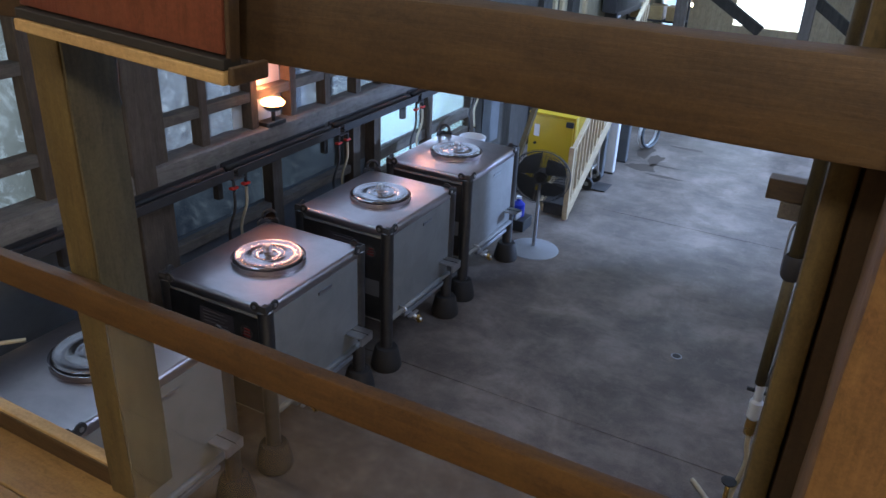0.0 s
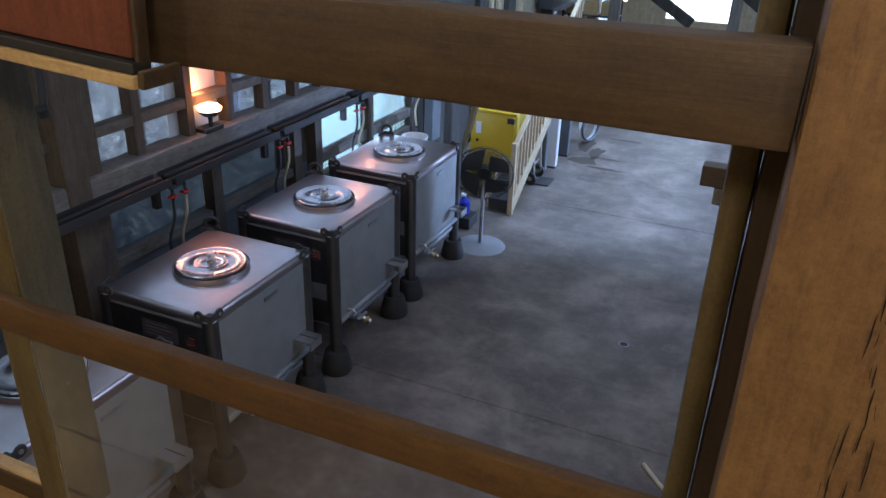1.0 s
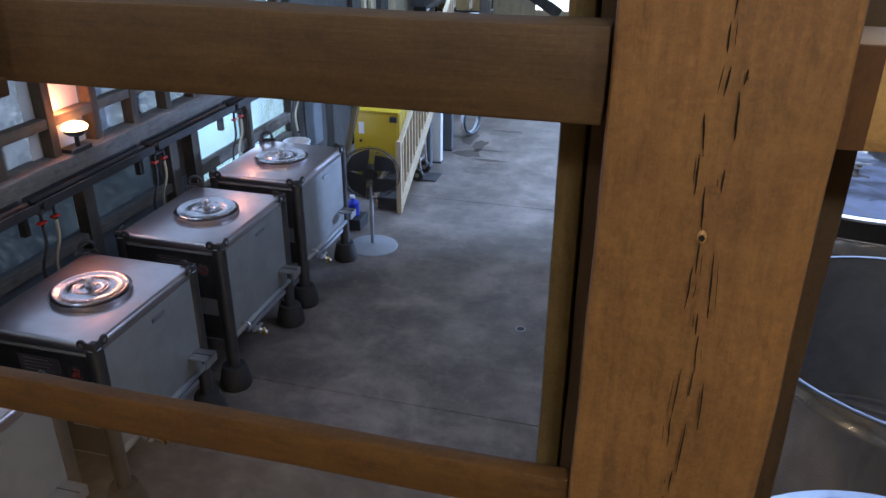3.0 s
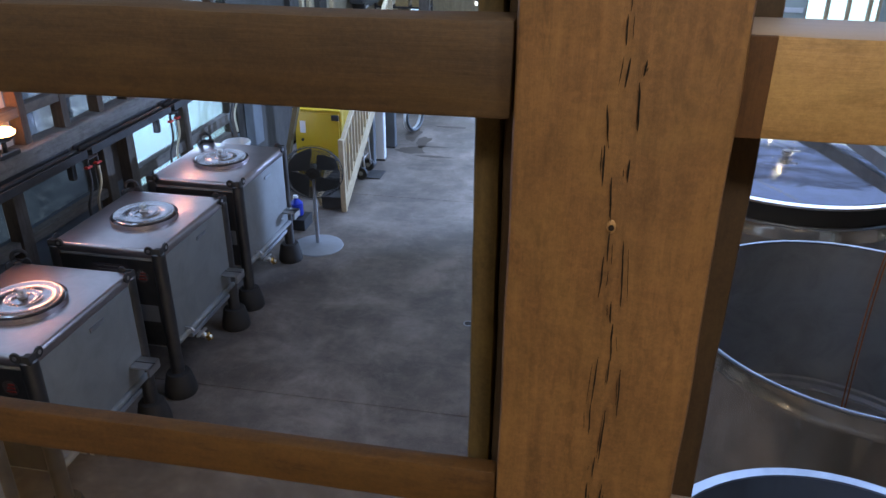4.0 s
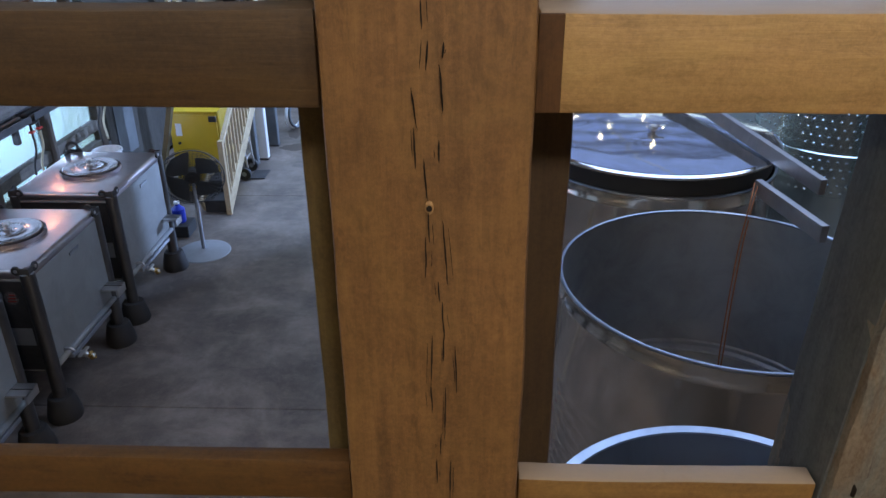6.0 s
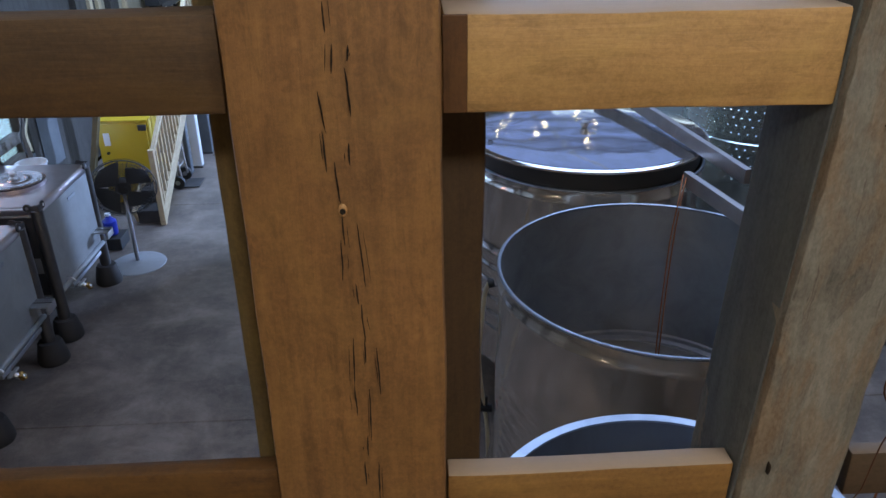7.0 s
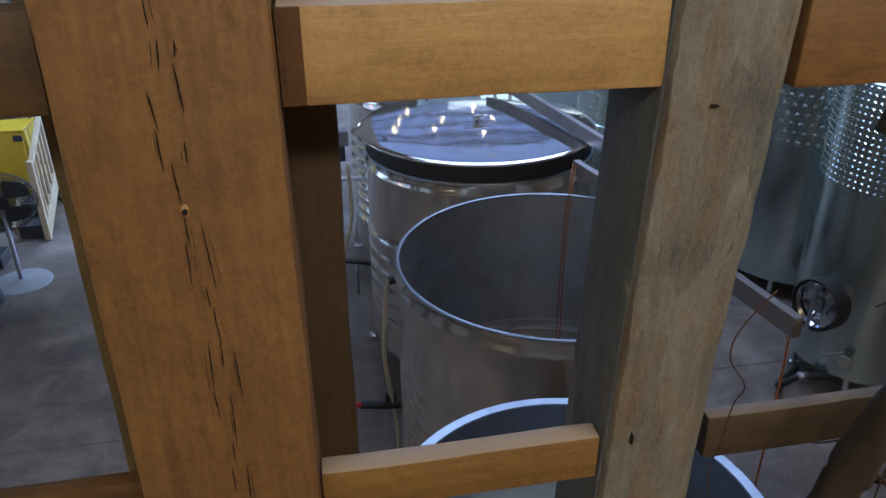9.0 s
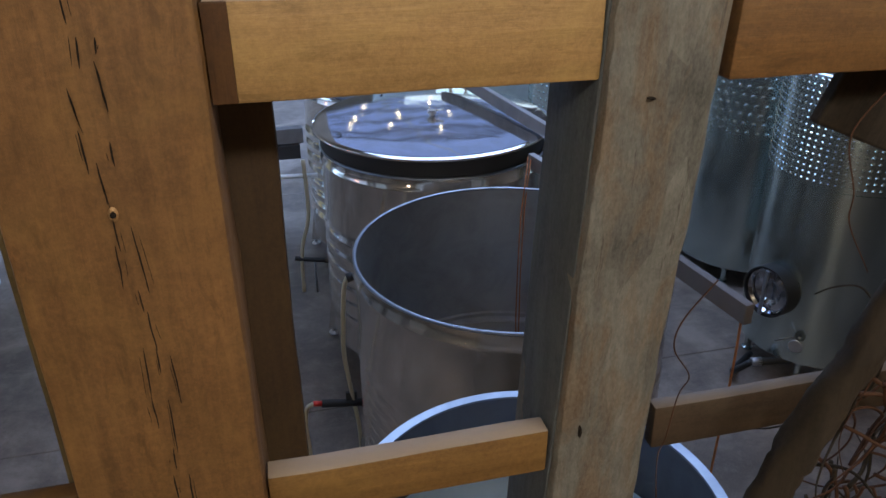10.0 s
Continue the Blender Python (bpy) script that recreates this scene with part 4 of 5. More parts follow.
part("valve_wheel", turned(lathe([(0, -0.006), (0.05, -0.008), (0.058, 0.0), (0.05, 0.008), (0, 0.012)], 20), pose(-0.525, -0.455, 0.56, 0, 90, 40)), GALV, valve)
part("lever", box(-0.68, -0.5, -0.40, -0.385, 0.60, 0.612, 0.003), GALV, valve)
outlet = part("outlet_pipe", tube([(-0.05, -0.05, 0.25), (-0.29, -0.29, 0.31), (-0.52, -0.30, 0.32), (-0.72, -0.26, 0.31)], 0.032, 12, bend=5), BLACK, manway_tank, "black outlet hose under the tank")
part("clamp", tube([(-0.66, -0.268, 0.312), (-0.74, -0.252, 0.309)], 0.037, 14), GALV, outlet, "bright hose clamp")
part("outlet_hose", tube([(-0.74, -0.252, 0.309), (-0.80, -0.18, 0.20), (-0.70, 0.0, 0.05), (-0.4, 0.2, 0.034)], 0.028, 12, bend=6), BLACK, outlet)
make_tall(4.55, 8.3, 0.85, 0.45, 2.45, [(0.95, 1.4, 0.085), (1.46, 2.2, 0.085)], "tall stainless tank with two dimpled jacket bands", None, 0.22)

# ---- pedestal fan ----
fan = thing("pedestal_fan", pose(-2.745, 7.98, 0), "dusty black wire fan on a grey pedestal with round base", "fan")
part("base", lathe([(0, 0.045), (0.03, 0.045), (0.06, 0.035), (0.26, 0.02), (0.31, 0.008), (0.315, 0.0), (0, 0)], 40), FANBASE, fan, "round dull grey base")
part("pole", lathe([(0.024, 0.03), (0.024, 0.62), (0.019, 0.63), (0.019, 0.88), (0, 0.88)], 14), GALV, fan)
hm = pose(0, 0, 0.95, 104, 0, 16)
head = part("hoop", turned(lathe([(0.355, -0.012), (0.362, -0.008), (0.362, 0.008), (0.355, 0.012), (0.350, 0.0)], 40, True), hm), DUSTY, fan, "dark wire hoop")
motor = part("motor", turned(lathe([(0, -0.12), (0.07, -0.11), (0.085, -0.04), (0.085, 0.03), (0, 0.04)], 20), hm), DARK_STEEL, head, "dark motor housing")
part("yoke", turned(box(-0.03, 0.03, -0.16, 0.02, -0.13, -0.10, 0.006), hm), GALV, motor, "bright motor bracket")
for k in range(3):
    a = radians(30 + 120 * k)
    part("guard_clip", turned(box(-0.012, 0.012, -0.03, 0.03, -0.065, -0.05, 0.003), hm @ Matrix.Rotation(a, 4, "Z") @ Matrix.Translation((0, 0.2, 0))), GALV, motor)
for k in range(4):
    bm = bmesh.new()
    rim = [(0.06, 0.0)] + [(0.32 * math.cos(radians(d)) * (1 - 0.1 * abs(d) / 40), 0.32 * math.sin(radians(d))) for d in range(-38, 39, 8)]
    low = [bm.verts.new((x, y, y * 0.35 - 0.003)) for x, y in rim]
    top = [bm.verts.new((x, y, y * 0.35 + 0.003)) for x, y in rim]
    bm.faces.new(low[::-1])
    bm.faces.new(top)
    for i in range(len(rim)):
        n = (i + 1) % len(rim)
        bm.faces.new((low[i], low[n], top[n], top[i]))
    part("blade", turned(bm, hm @ Matrix.Rotation(radians(40 + 90 * k), 4, "Z")), DUSTY, head)
for z in (-0.055, 0.055):
    bm = bmesh.new()
    for k in range(12):
        rr = 0.05 + 0.027 * k
        tube([(rr * math.cos(i * math.pi / 12), rr * math.sin(i * math.pi / 12), z) for i in range(25)], 0.0028, 4, bm=bm, bend=1)
    for k in range(40):
        a = k * math.pi / 20
        tube([(0.05 * math.cos(a), 0.05 * math.sin(a), z), (0.33 * math.cos(a), 0.33 * math.sin(a), z), (0.356 * math.cos(a), 0.356 * math.sin(a), 0)], 0.0028, 4, bm=bm, bend=1)
    tagged(part("guard", turned(bm, hm), DUSTY, head, "dusty wire guard"), kind="stuff")

# ---- stair with pine balustrade ----
stair = thing("staircase", pose(-2.75, 9.1, 0), "pale pine staircase with slim balusters and dark treads", "staircase")
SL = math.tan(radians(31))
for i in range(10):
    part("tread", box(-0.34, -0.03, 0.02 + i * 0.29, 0.33 + i * 0.29, 0.15 + i * 0.174, 0.185 + i * 0.174, 0.005), DARK_STEEL if i < 2 else OLD_Y, stair)
for x in (-0.36, -0.0):
    bm = box(-0.02, 0.02, 0, 3.3, -0.1, 0.1, 0.004)
    part("stringer", turned(bm, pose(x, 0.02, 0.1, 31, 0, 0)), PINE_Y, stair)
newel = part("newel", box(-0.035, 0.035, -0.04, 0.03, 0, 1.02, 0.006), PINE_Z, stair)
for i in range(20):
    y = 0.14 + i * 0.14
    part("baluster", box(-0.016, 0.016, y - 0.016, y + 0.016, 0.1 + y * SL, 0.92 + y * SL, 0.003), PINE_Z, stair)
for i in range(3):
    part("riser", box(-0.34, -0.03, 0.05 + i * 0.29, 0.07 + i * 0.29, i * 0.174 + 0.002, 0.148 + i * 0.174, 0.003), DARK_STEEL, stair, "dark riser board")
part("handrail", turned(box(-0.03, 0.03, 0, 3.3, -0.025, 0.025, 0.008), pose(0, 0, 0.95, 31, 0, 0)), PINE_Y, stair)

# ---- yellow cabinet ----
cab = thing("safety_cabinet", pose(-3.3, 10.0, 0), "yellow enamelled steel storage cabinet with a white label", "cabinet")
part("body", smooth(box(-0.34, 0.34, -0.25, 0.25, 0.05, 1.2, 0.012, 2)), YELLOW, cab)
door = part("door", smooth(box(-0.32, 0.32, -0.275, -0.252, 0.08, 1.17, 0.006, 2)), YELLOW, cab)
part("handle", lathe([(0, 0.02), (0.02, 0.02), (0.022, 0), (0, 0)], 14), BLACK, door, at=pose(-0.22, -0.28, 0.78, 90, 0, 0))
part("label_sheet", box(-0.25, -0.17, -0.281, -0.276, 0.88, 1.05, 0), WHITE, door, "white paper label")
part("top_lip", box(-0.345, 0.345, -0.28, 0.25, 1.2, 1.22, 0.006), YELLOW, cab)
part("top_latch", box(0.22, 0.33, -0.31, -0.28, 1.08, 1.16, 0.01), BLACK, cab)

# ---- ledge lamp, bulbs ----
for p in HEAT_LAMPS:
    hl = thing("heat_lamp", pose(p[0], p[1], p[2]), "glowing orange heat lamp clamped between the studs over the sill beam", "lamp", "heat lamps")
    part("clamp", box(-0.08, 0.05, -0.12, 0.12, -0.02, 0.02, 0.006), DARK_STEEL, hl, "dark mounting plate")
    part("stem", tube([(0.0, 0.0, 0.02), (0.0, 0.0, 0.12)], 0.02, 12), DARK_STEEL, hl)
    part("bowl", lathe([(0.02, 0.11), (0.06, 0.12), (0.09, 0.145), (0.105, 0.18), (0.10, 0.18), (0.085, 0.15), (0.055, 0.13), (0.02, 0.12)], 32, True), DARK_STEEL, hl, "dark steel reflector bowl")
    part("element", lathe([(0, 0.14), (0.07, 0.15), (0.105, 0.175), (0.112, 0.195), (0.09, 0.22), (0.04, 0.235), (0, 0.24)], 28), FLAME, hl, "glowing orange element").visible_shadow = False
    # reflector added before the pane so the lamp's glow shows there
    part("backing_sheet", box(-0.168, -0.163, -0.36, 0.30, -0.02, 0.84, 0.001), WHITE, hl, "added white sheet that catches the lamp's glow")
for y in (13.5, 14.3, 15.6, 17.2):
    tagged(part("tie_beam", rough_timber(-6.25, 6.25, -0.05, 0.05, 0, 0.12, 0.006, 0.003, 0.5, y), OLD_Y, None, "old timber tie beam under the roof lights", pose((X0 + X1) / 2, y, 5.45)), "", "beam", "tie beams")
FAR_BULBS = [(-3.79, 20.5, 1.6), (-1.26, 20.5, 1.72)]
# the under-loft fill lamps get bulbs too, with no known fitting there
for p in LOFT_BULBS + UNDER_FILL + HALL_BULBS + FAR_BULBS:
    b = thing("pendant_bulb", pose(p[0], p[1], p[2] - 0.12), "small warm bulb hanging from a cord", "lamp", "warm bulbs")
    k = 0.5 if p in HALL_BULBS else 1.0
    part("bulb", lathe([(0, 0.09 - 0.09 * k), (0.03 * k, 0.09 - 0.08 * k), (0.04 * k, 0.09 - 0.05 * k), (0.02 * k, 0.09 - 0.005 * k), (0, 0.09)], 14), BULB, b).visible_shadow = False
    part("cord", tube([(0, 0, 0.09), (0, 0, (2.665 if p in UNDER_FILL else TOP if p in LOFT_BULBS + FAR_BULBS else 5.455) - p[2] + 0.12)], 0.006, 6), BLACK, b)

# ---- drying cracks and knot in the railing post ----
CRACKS = [(0.403, 4.06, 0.402, 3.99), (0.4, 3.978, 0.401, 3.956), (0.406, 3.941, 0.404, 3.919), (0.42, 3.941, 0.419, 3.929), (0.416, 3.919, 0.419, 3.882), (0.39, 3.898, 0.394, 3.868),
          (0.391, 3.86, 0.392, 3.826), (0.415, 3.849, 0.416, 3.83), (0.4, 3.829, 0.403, 3.795), (0.404, 3.774, 0.405, 3.746), (0.401, 3.746, 0.4, 3.707), (0.418, 3.762, 0.423, 3.701),
          (0.413, 3.698, 0.414, 3.677), (0.417, 3.671, 0.419, 3.632), (0.418, 3.629, 0.418, 3.603), (0.406, 3.628, 0.404, 3.577), (0.404, 3.569, 0.404, 3.534), (0.43, 3.615, 0.432, 3.563),
          (0.42, 3.56, 0.418, 3.499), (0.414, 3.498, 0.414, 3.473), (0.409, 3.46, 0.409, 3.43), (0.425, 3.457, 0.424, 3.405)]
rng = random.Random(5)
for x1, z1, x0, z0 in CRACKS:
    for dx, a, b, w in ((0, -0.1, 1.1, 1.0), (rng.uniform(-0.006, 0.006), rng.uniform(-0.3, 0.3), rng.uniform(0.5, 1.2), 0.4)):
        bm = bmesh.new()
        n = 9
        L = z1 - z0
        left, right = [], []
        for i in range(n + 1):
            f = i / n
            z = z0 + L * (a + (b - a) * f)
            x = x0 + (x1 - x0) * f
            wob = noise.noise(Vector((x * 90, z * 45, 1))) * 0.0011
            h = (math.sin(math.pi * f) ** 0.6 * 0.0009 * (0.7 + 0.5 * noise.noise(Vector((z * 150, x, 2)))) + 0.0002) * w
            left.append(bm.verts.new((x - 0.4045 + dx + wob - h, -0.0745, z - 2.902)))
            right.append(bm.verts.new((x - 0.4045 + dx + wob + h, -0.0745, z - 2.902)))
        for i in range(n):
            bm.faces.new((left[i], right[i], right[i + 1], left[i + 1]))
        part("drying_crack", bm, CRACK, main_post)
kn = part("knot", turned(lathe([(0, 0.001), (0.002, 0.0015), (0.0035, 0.0022), (0.005, 0.0015), (0.006, 0)], 18), Matrix.Translation((0, 0, 0)) @ pose(0.405 - 0.4045, -0.0725, 3.781 - 2.902, 90, 0, 0) @ Matrix.Diagonal((0.75, 1.25, 1, 1))), KNOT, main_post, "small dark knot")
part("knot_heart", turned(lathe([(0, 0.0042), (0.0028, 0.004), (0.003, 0.002)], 12), pose(0.405 - 0.4045, -0.0725, 3.781 - 2.902, 90, 0, 0)), CRACK, kn)

# ---- notice board on the loft rail ----
board = thing("notice_board", pose(-0.568, 0.46, 3.878, 0, 3.2, 0), "red stained board with a pale ledge, hung on the dark rail", "board")
part("panel", smooth(box(-0.186, 0.172, 0.012, 0.034, 0.022, 0.5, 0.003)), BOARD_RED, board)
# the panel's side edge in shade, drawn as a dark strip
part("side_batten", box(0.1725, 0.18, 0.014, 0.034, 0.012, 0.5, 0.003), POST_DARK, board, "dark strip for the panel's shaded side edge")
part("ledge", box(-0.186, 0.182, 0.0, 0.035, -0.010, 0.006, 0.002), BOARD_TAN, board, "pale pine ledge")
part("gasket", box(-0.186, 0.18, 0.004, 0.034, 0.0065, 0.020, 0.002), BLACK, board, "dark strip above the ledge")
part("end_block", box(0.1825, 0.192, 0.006, 0.069, -0.010, 0.012, 0.003), RAIL_DARK, board)

# ---- acrylic guards under the lower rails ----
for a, b in ((-0.81, 0.24),):
    g = tagged(part("guard_panel", box(a, b, 0.558, 0.563, 2.905, 3.40, 0.001, 1), ACRYLIC, None, "clear acrylic guard panel under the lower rail"), "", "panel")
    g.visible_shadow = False

# ---- old vine leaning on the railing ----
vine = thing("dry_vine", pose(1.0, 0.45, 2.9), "old dry grapevine trunk with rusty twisted twigs", "vine")
def gnarled(bm, amount):
    for v in bm.verts:
        p = Vector((v.co.x * 28, v.co.y * 28, v.co.z * 9))
        v.co += noise.noise_vector(p) * amount + noise.noise_vector(v.co * 70) * amount * 0.4
    return bm


part("trunk", gnarled(tube([(0.03, 0, 0.0), (0.08, 0.01, 0.2), (0.145, 0.0, 0.42), (0.205, 0.0, 0.56), (0.255, 0.0, 0.68), (0.36, 0.01, 0.9), (0.42, 0.0, 1.4)], 0.027, 20, 0.023, bend=16), 0.010), BARK, vine, "dark leaning trunk")
rng = random.Random(11)
for k in range(72):
    p = Vector((0.25 + rng.random() * 0.2, 0.02 + rng.uniform(-0.05, 0.06), 0.30 + rng.random() * 0.33))
    way = Vector((rng.uniform(0.1, 1), rng.uniform(-0.3, 0.3), rng.uniform(-1.0, 0.4)))
    curl = rng.uniform(-0.5, 0.5)
    pts = [p]
    for i in range(8):
        way = (way + Vector((way.z * curl, rng.uniform(-0.3, 0.3), -way.x * curl - 0.12)) + Vector((rng.uniform(-0.3, 0.3), 0, rng.uniform(-0.3, 0.3)))).normalized()
        pts.append(pts[-1] + way * rng.uniform(0.02, 0.036))
    part("twig", tube(pts, rng.uniform(0.0018, 0.0042), 6, 0.0012, bend=4), BARK if k % 3 == 0 else TWIG, vine)
for pts in ([(0.05, 0.05, 0.73), (0.012, 0.05, 0.68), (0.006, 0.05, 0.64), (0.033, 0.05, 0.595), (0.022, 0.05, 0.567), (0.014, 0.05, 0.50), (0.008, 0.05, 0.44), (0.03, 0.02, 0.2)],
            [(0.235, 0.04, 0.97), (0.19, 0.04, 0.925), (0.178, 0.04, 0.89), (0.20, 0.04, 0.83), (0.205, 0.04, 0.79), (0.25, 0.04, 0.72)],
            [(0.30, 0.03, 0.80), (0.285, 0.03, 0.70), (0.30, 0.03, 0.58), (0.27, 0.03, 0.47), (0.30, 0.03, 0.38)]):
    part("tendril", tube(pts, 0.0011, 7, 0.0008, bend=6), TWIG, vine, "thin rusty tendril")

hung = thing("hung_board", pose(1.232, 0.61, 3.772, 0, 22, 0), "dark brown board hanging behind the rail", "board")
part("panel", box(0.0, 0.5, 0.0, 0.02, 0.0, 0.2, 0.004), BARK, hung)

# ---- trays, taps and hoses along the west wall ----
def make_tray(m):
    t = thing("cable_tray", m, "dark open steel tray on the wall over the totes", "tray", "trays along the wall")
    part("bottom", box(-0.10, 0.10, -0.74, 0.74, 0, 0.006, 0), DARK_STEEL, t)
    part("lip", box(0.094, 0.10, -0.74, 0.74, 0.006, 0.075, 0.002), DARK_STEEL, t)
    part("lip", box(-0.10, -0.094, -0.74, 0.74, 0.006, 0.075, 0.002), DARK_STEEL, t)
    part("pipe", tube([(-0.03, -0.74, 0.04), (-0.03, 0.74, 0.04)], 0.028), BLACK, t)
    part("pipe", tube([(0.05, -0.74, 0.035), (0.05, 0.74, 0.035)], 0.02), DARK_STEEL, t)
    br = part("bracket", box(-0.16, 0.13, 0.70, 0.84, -0.012, -0.002, 0.002), DARK_STEEL, t)
    part("bracket_arm", box(-0.16, -0.10, 0.74, 0.80, -0.25, -0.014, 0.004), DARK_STEEL, t)
    for i, y in enumerate((0.78, 0.93)):
        tap = part("tap", tube([(0.05, y, -0.02), (0.05, y, -0.14)], 0.014), DARK_STEEL, t)
        part("tap_handle", box(0.03, 0.075, y - 0.045, y + 0.03, -0.12, -0.10, 0.004), RED, tap, "red tap handle")
        part("drop_hose", tube([(0.05, y, -0.14), (0.06, y - 0.02, -0.3), (0.02, y - 0.06, -0.5), (0.05, y - 0.08, -0.72)], 0.013, 8), HOSE if i else DARK_STEEL, t)
    return t


tray = make_tray(pose(-4.24, 3.62, 1.745))
for y in (5.15, 6.70, 8.25):
    copy_thing(tray, pose(-4.24, y, 1.745 + 0.004 * (y - 5)))
copy_thing(tray, pose(-4.24, 2.08, 1.745))
hang = thing("hose_gun", pose(-4.3, 3.45, 2.72), "black hose nozzle hanging on the wall", "nozzle")
part("grip", tube([(0, 0, 0.2), (0.01, -0.02, 0.05), (0.03, -0.05, -0.1)], 0.03, 10), BLACK, hang)
part("hook", tube([(-0.045, 0.12, 0.22), (0.0, 0.06, 0.24), (0.0, 0.0, 0.18)], 0.008), DARK_STEEL, hang)
part("cap", lathe([(0, 0), (0.045, 0), (0.045, 0.06), (0, 0.06)], 14), BLACK, hang, at=pose(0.035, -0.06, -0.15, 20, 10, 0))

# ---- utility drop by the aisle ----
drop = thing("drop_pipe", pose(0.198, 4.5, 0), "olive drop pipe with valve and cream hose by the aisle", "pipe")
part("pipe", tube([(0, 0, 6.38), (0, 0, 2.1)], 0.042, 14), POST_BACK, drop)
part("coupling", lathe([(0.05, 1.98), (0.062, 2.0), (0.062, 2.12), (0.05, 2.14)], 16), DARK_STEEL, drop)
part("pipe", tube([(0, 0, 2.1), (-0.01, 0, 1.2)], 0.034, 14), POST_BACK, drop)
part("side_pipe", tube([(0.055, 0, 2.7), (0.055, 0, 1.5), (0.03, 0, 1.2)], 0.014, 8), GALV, drop)
# white colour here replaces a lamp glint on the metal valve
v = part("valve", lathe([(0.03, 0.92), (0.045, 0.94), (0.045, 1.06), (0.03, 1.08), (0.03, 1.2)], 16), WHITE, drop, "valve body, white to stand for its bright glint")
part("valve_collar", lathe([(0.036, 0.80), (0.036, 0.9), (0.03, 0.92)], 14), BRASS, v, "brass collar")
part("valve_lever", box(-0.08, 0.06, -0.012, 0.012, 1.13, 1.15, 0.004), BLACK, v)
part("hose", tube([(0, 0, 0.82), (0.01, 0, 0.7), (0.03, 0.01, 0.55), (0.0, 0.03, 0.3), (-0.06, 0.05, 0.03), (-0.3, 0.3, 0.015)], 0.018, 10), HOSE, drop)
tap = part("floor_tap", tube([(-0.04, -0.02, 0.36), (-0.04, -0.02, 0.0)], 0.018), BRASS, drop, "brass standing tap")
part("tap_wheel", lathe([(0, 0.36), (0.05, 0.36), (0.055, 0.375), (0, 0.39)], 14), BLACK, tap, at=pose(-0.04, -0.02, 0))
part("cross_timber", box(-0.25, 0.08, 0.045, 0.16, 2.44, 2.57, 0.006), RAIL_DARK, drop, "short brown cross timber")
part("cross_timber", box(-0.16, 0.08, 0.045, 0.14, 2.33, 2.435, 0.006), OLD_Y, drop)
part("rod", tube([(-0.06, 0.0, 2.02), (-0.06, 0.02, 2.3), (0.0, 0.03, 2.33)], 0.008, 8), GALV, drop)

# ---- floor things by the aisle ----
drain = thing("floor_drain", pose(-0.62, 6.5, 0.0), "small round steel floor drain", "drain")
part("ring", lathe([(0.042, 0.001), (0.042, 0.004), (0.05, 0.005), (0.054, 0.001)], 24), GALV, drain)
part("cup", lathe([(0, 0.0015), (0.036, 0.0015)], 24), DARK_STEEL, drain)

bucket = thing("bucket", pose(-3.66, 7.95, 0.0), "white plastic drum standing behind the last tote", "bucket")
part("shell", lathe([(0, 0), (0.13, 0), (0.155, 1.26), (0.165, 1.27), (0.165, 1.29), (0.15, 1.29), (0.14, 1.2), (0, 1.2)], 28), WHITE, bucket)

plank = thing("leaning_plank", pose(-3.62, 8.85, 0, -8, 12, 0), "brown plank leaning against the wall", "plank")
part("board", box(-0.03, 0.03, -0.05, 0.05, 0, 1.75, 0.004), POST_BACK, plank)

jug = thing("jug", pose(-3.2, 8.5, 0.16), "blue plastic jug with a white cap", "jug")
part("body", lathe([(0, 0), (0.08, 0), (0.085, 0.02), (0.085, 0.17), (0.03, 0.22), (0.03, 0.24)], 20), BLUE, jug)
part("cap", lathe([(0.034, 0.24), (0.034, 0.27), (0, 0.27)], 14), WHITE, jug)
crate = thing("crate", pose(-3.2, 8.5, 0), "low dark crate under the blue jug", "crate")
part("box", box(-0.15, 0.15, -0.15, 0.15, 0, 0.15, 0.01), BLACK, crate)

truck = thing("hand_truck", pose(-2.88, 10.55, 0), "chrome hand truck with black wheels under the stair", "hand truck")
for y in (-0.2, 0.2):
    w = part("wheel", turned(lathe([(0.02, -0.025), (0.09, -0.03), (0.1, -0.015), (0.1, 0.015), (0.09, 0.03), (0.02, 0.025)], 22, True), pose(0, y, 0.1, 90, 0, 0)), BLACK, truck)
    part("hub", turned(lathe([(0, -0.028), (0.035, -0.028), (0.035, 0.028), (0, 0.028)], 14), pose(0, y, 0.1, 90, 0, 0)), GALV, w)
    part("upright", tube([(0.05, y * 0.8, 0.12), (0.0, y * 0.8, 0.65), (-0.06, y * 0.6, 1.15)], 0.016), CLAMP, truck)
for z in (0.3, 0.5, 0.7):
    part("cross_bar", tube([(0.03 - z * 0.05, -0.16, z), (0.03 - z * 0.05, 0.16, z)], 0.012), CLAMP, truck)
part("toe_plate", box(0.05, 0.28, -0.18, 0.18, 0.01, 0.025, 0.004), DARK_STEEL, truck)

for x, y, w, h, mat, lab in ((-2.80, 11.28, 0.13, 1.7, WHITE, "white upright panel"), (-2.86, 11.0, 0.05, 1.6, PANEL, "thin grey upright panel"), (-2.82, 11.95, 0.2, 1.5, PANEL, "grey steel upright cabinet side")):
    p = thing("upright_panel", pose(x, y, 0), lab + " standing by the far aisle", "panel")
    part("sheet", smooth(box(-w, w * 0.4, -0.05, 0.09, 0, h, 0.02, 3)), mat, p)
    part("foot_strip", box(-w, w * 0.42, -0.055, 0.095, 0.0, 0.03, 0.003), DARK_STEEL, p)
coil = thing("hose_coil", pose(-2.66, 12.9, 0.30, 90, 0, 70), "pale blue coiled hose leaning by the aisle", "hose")
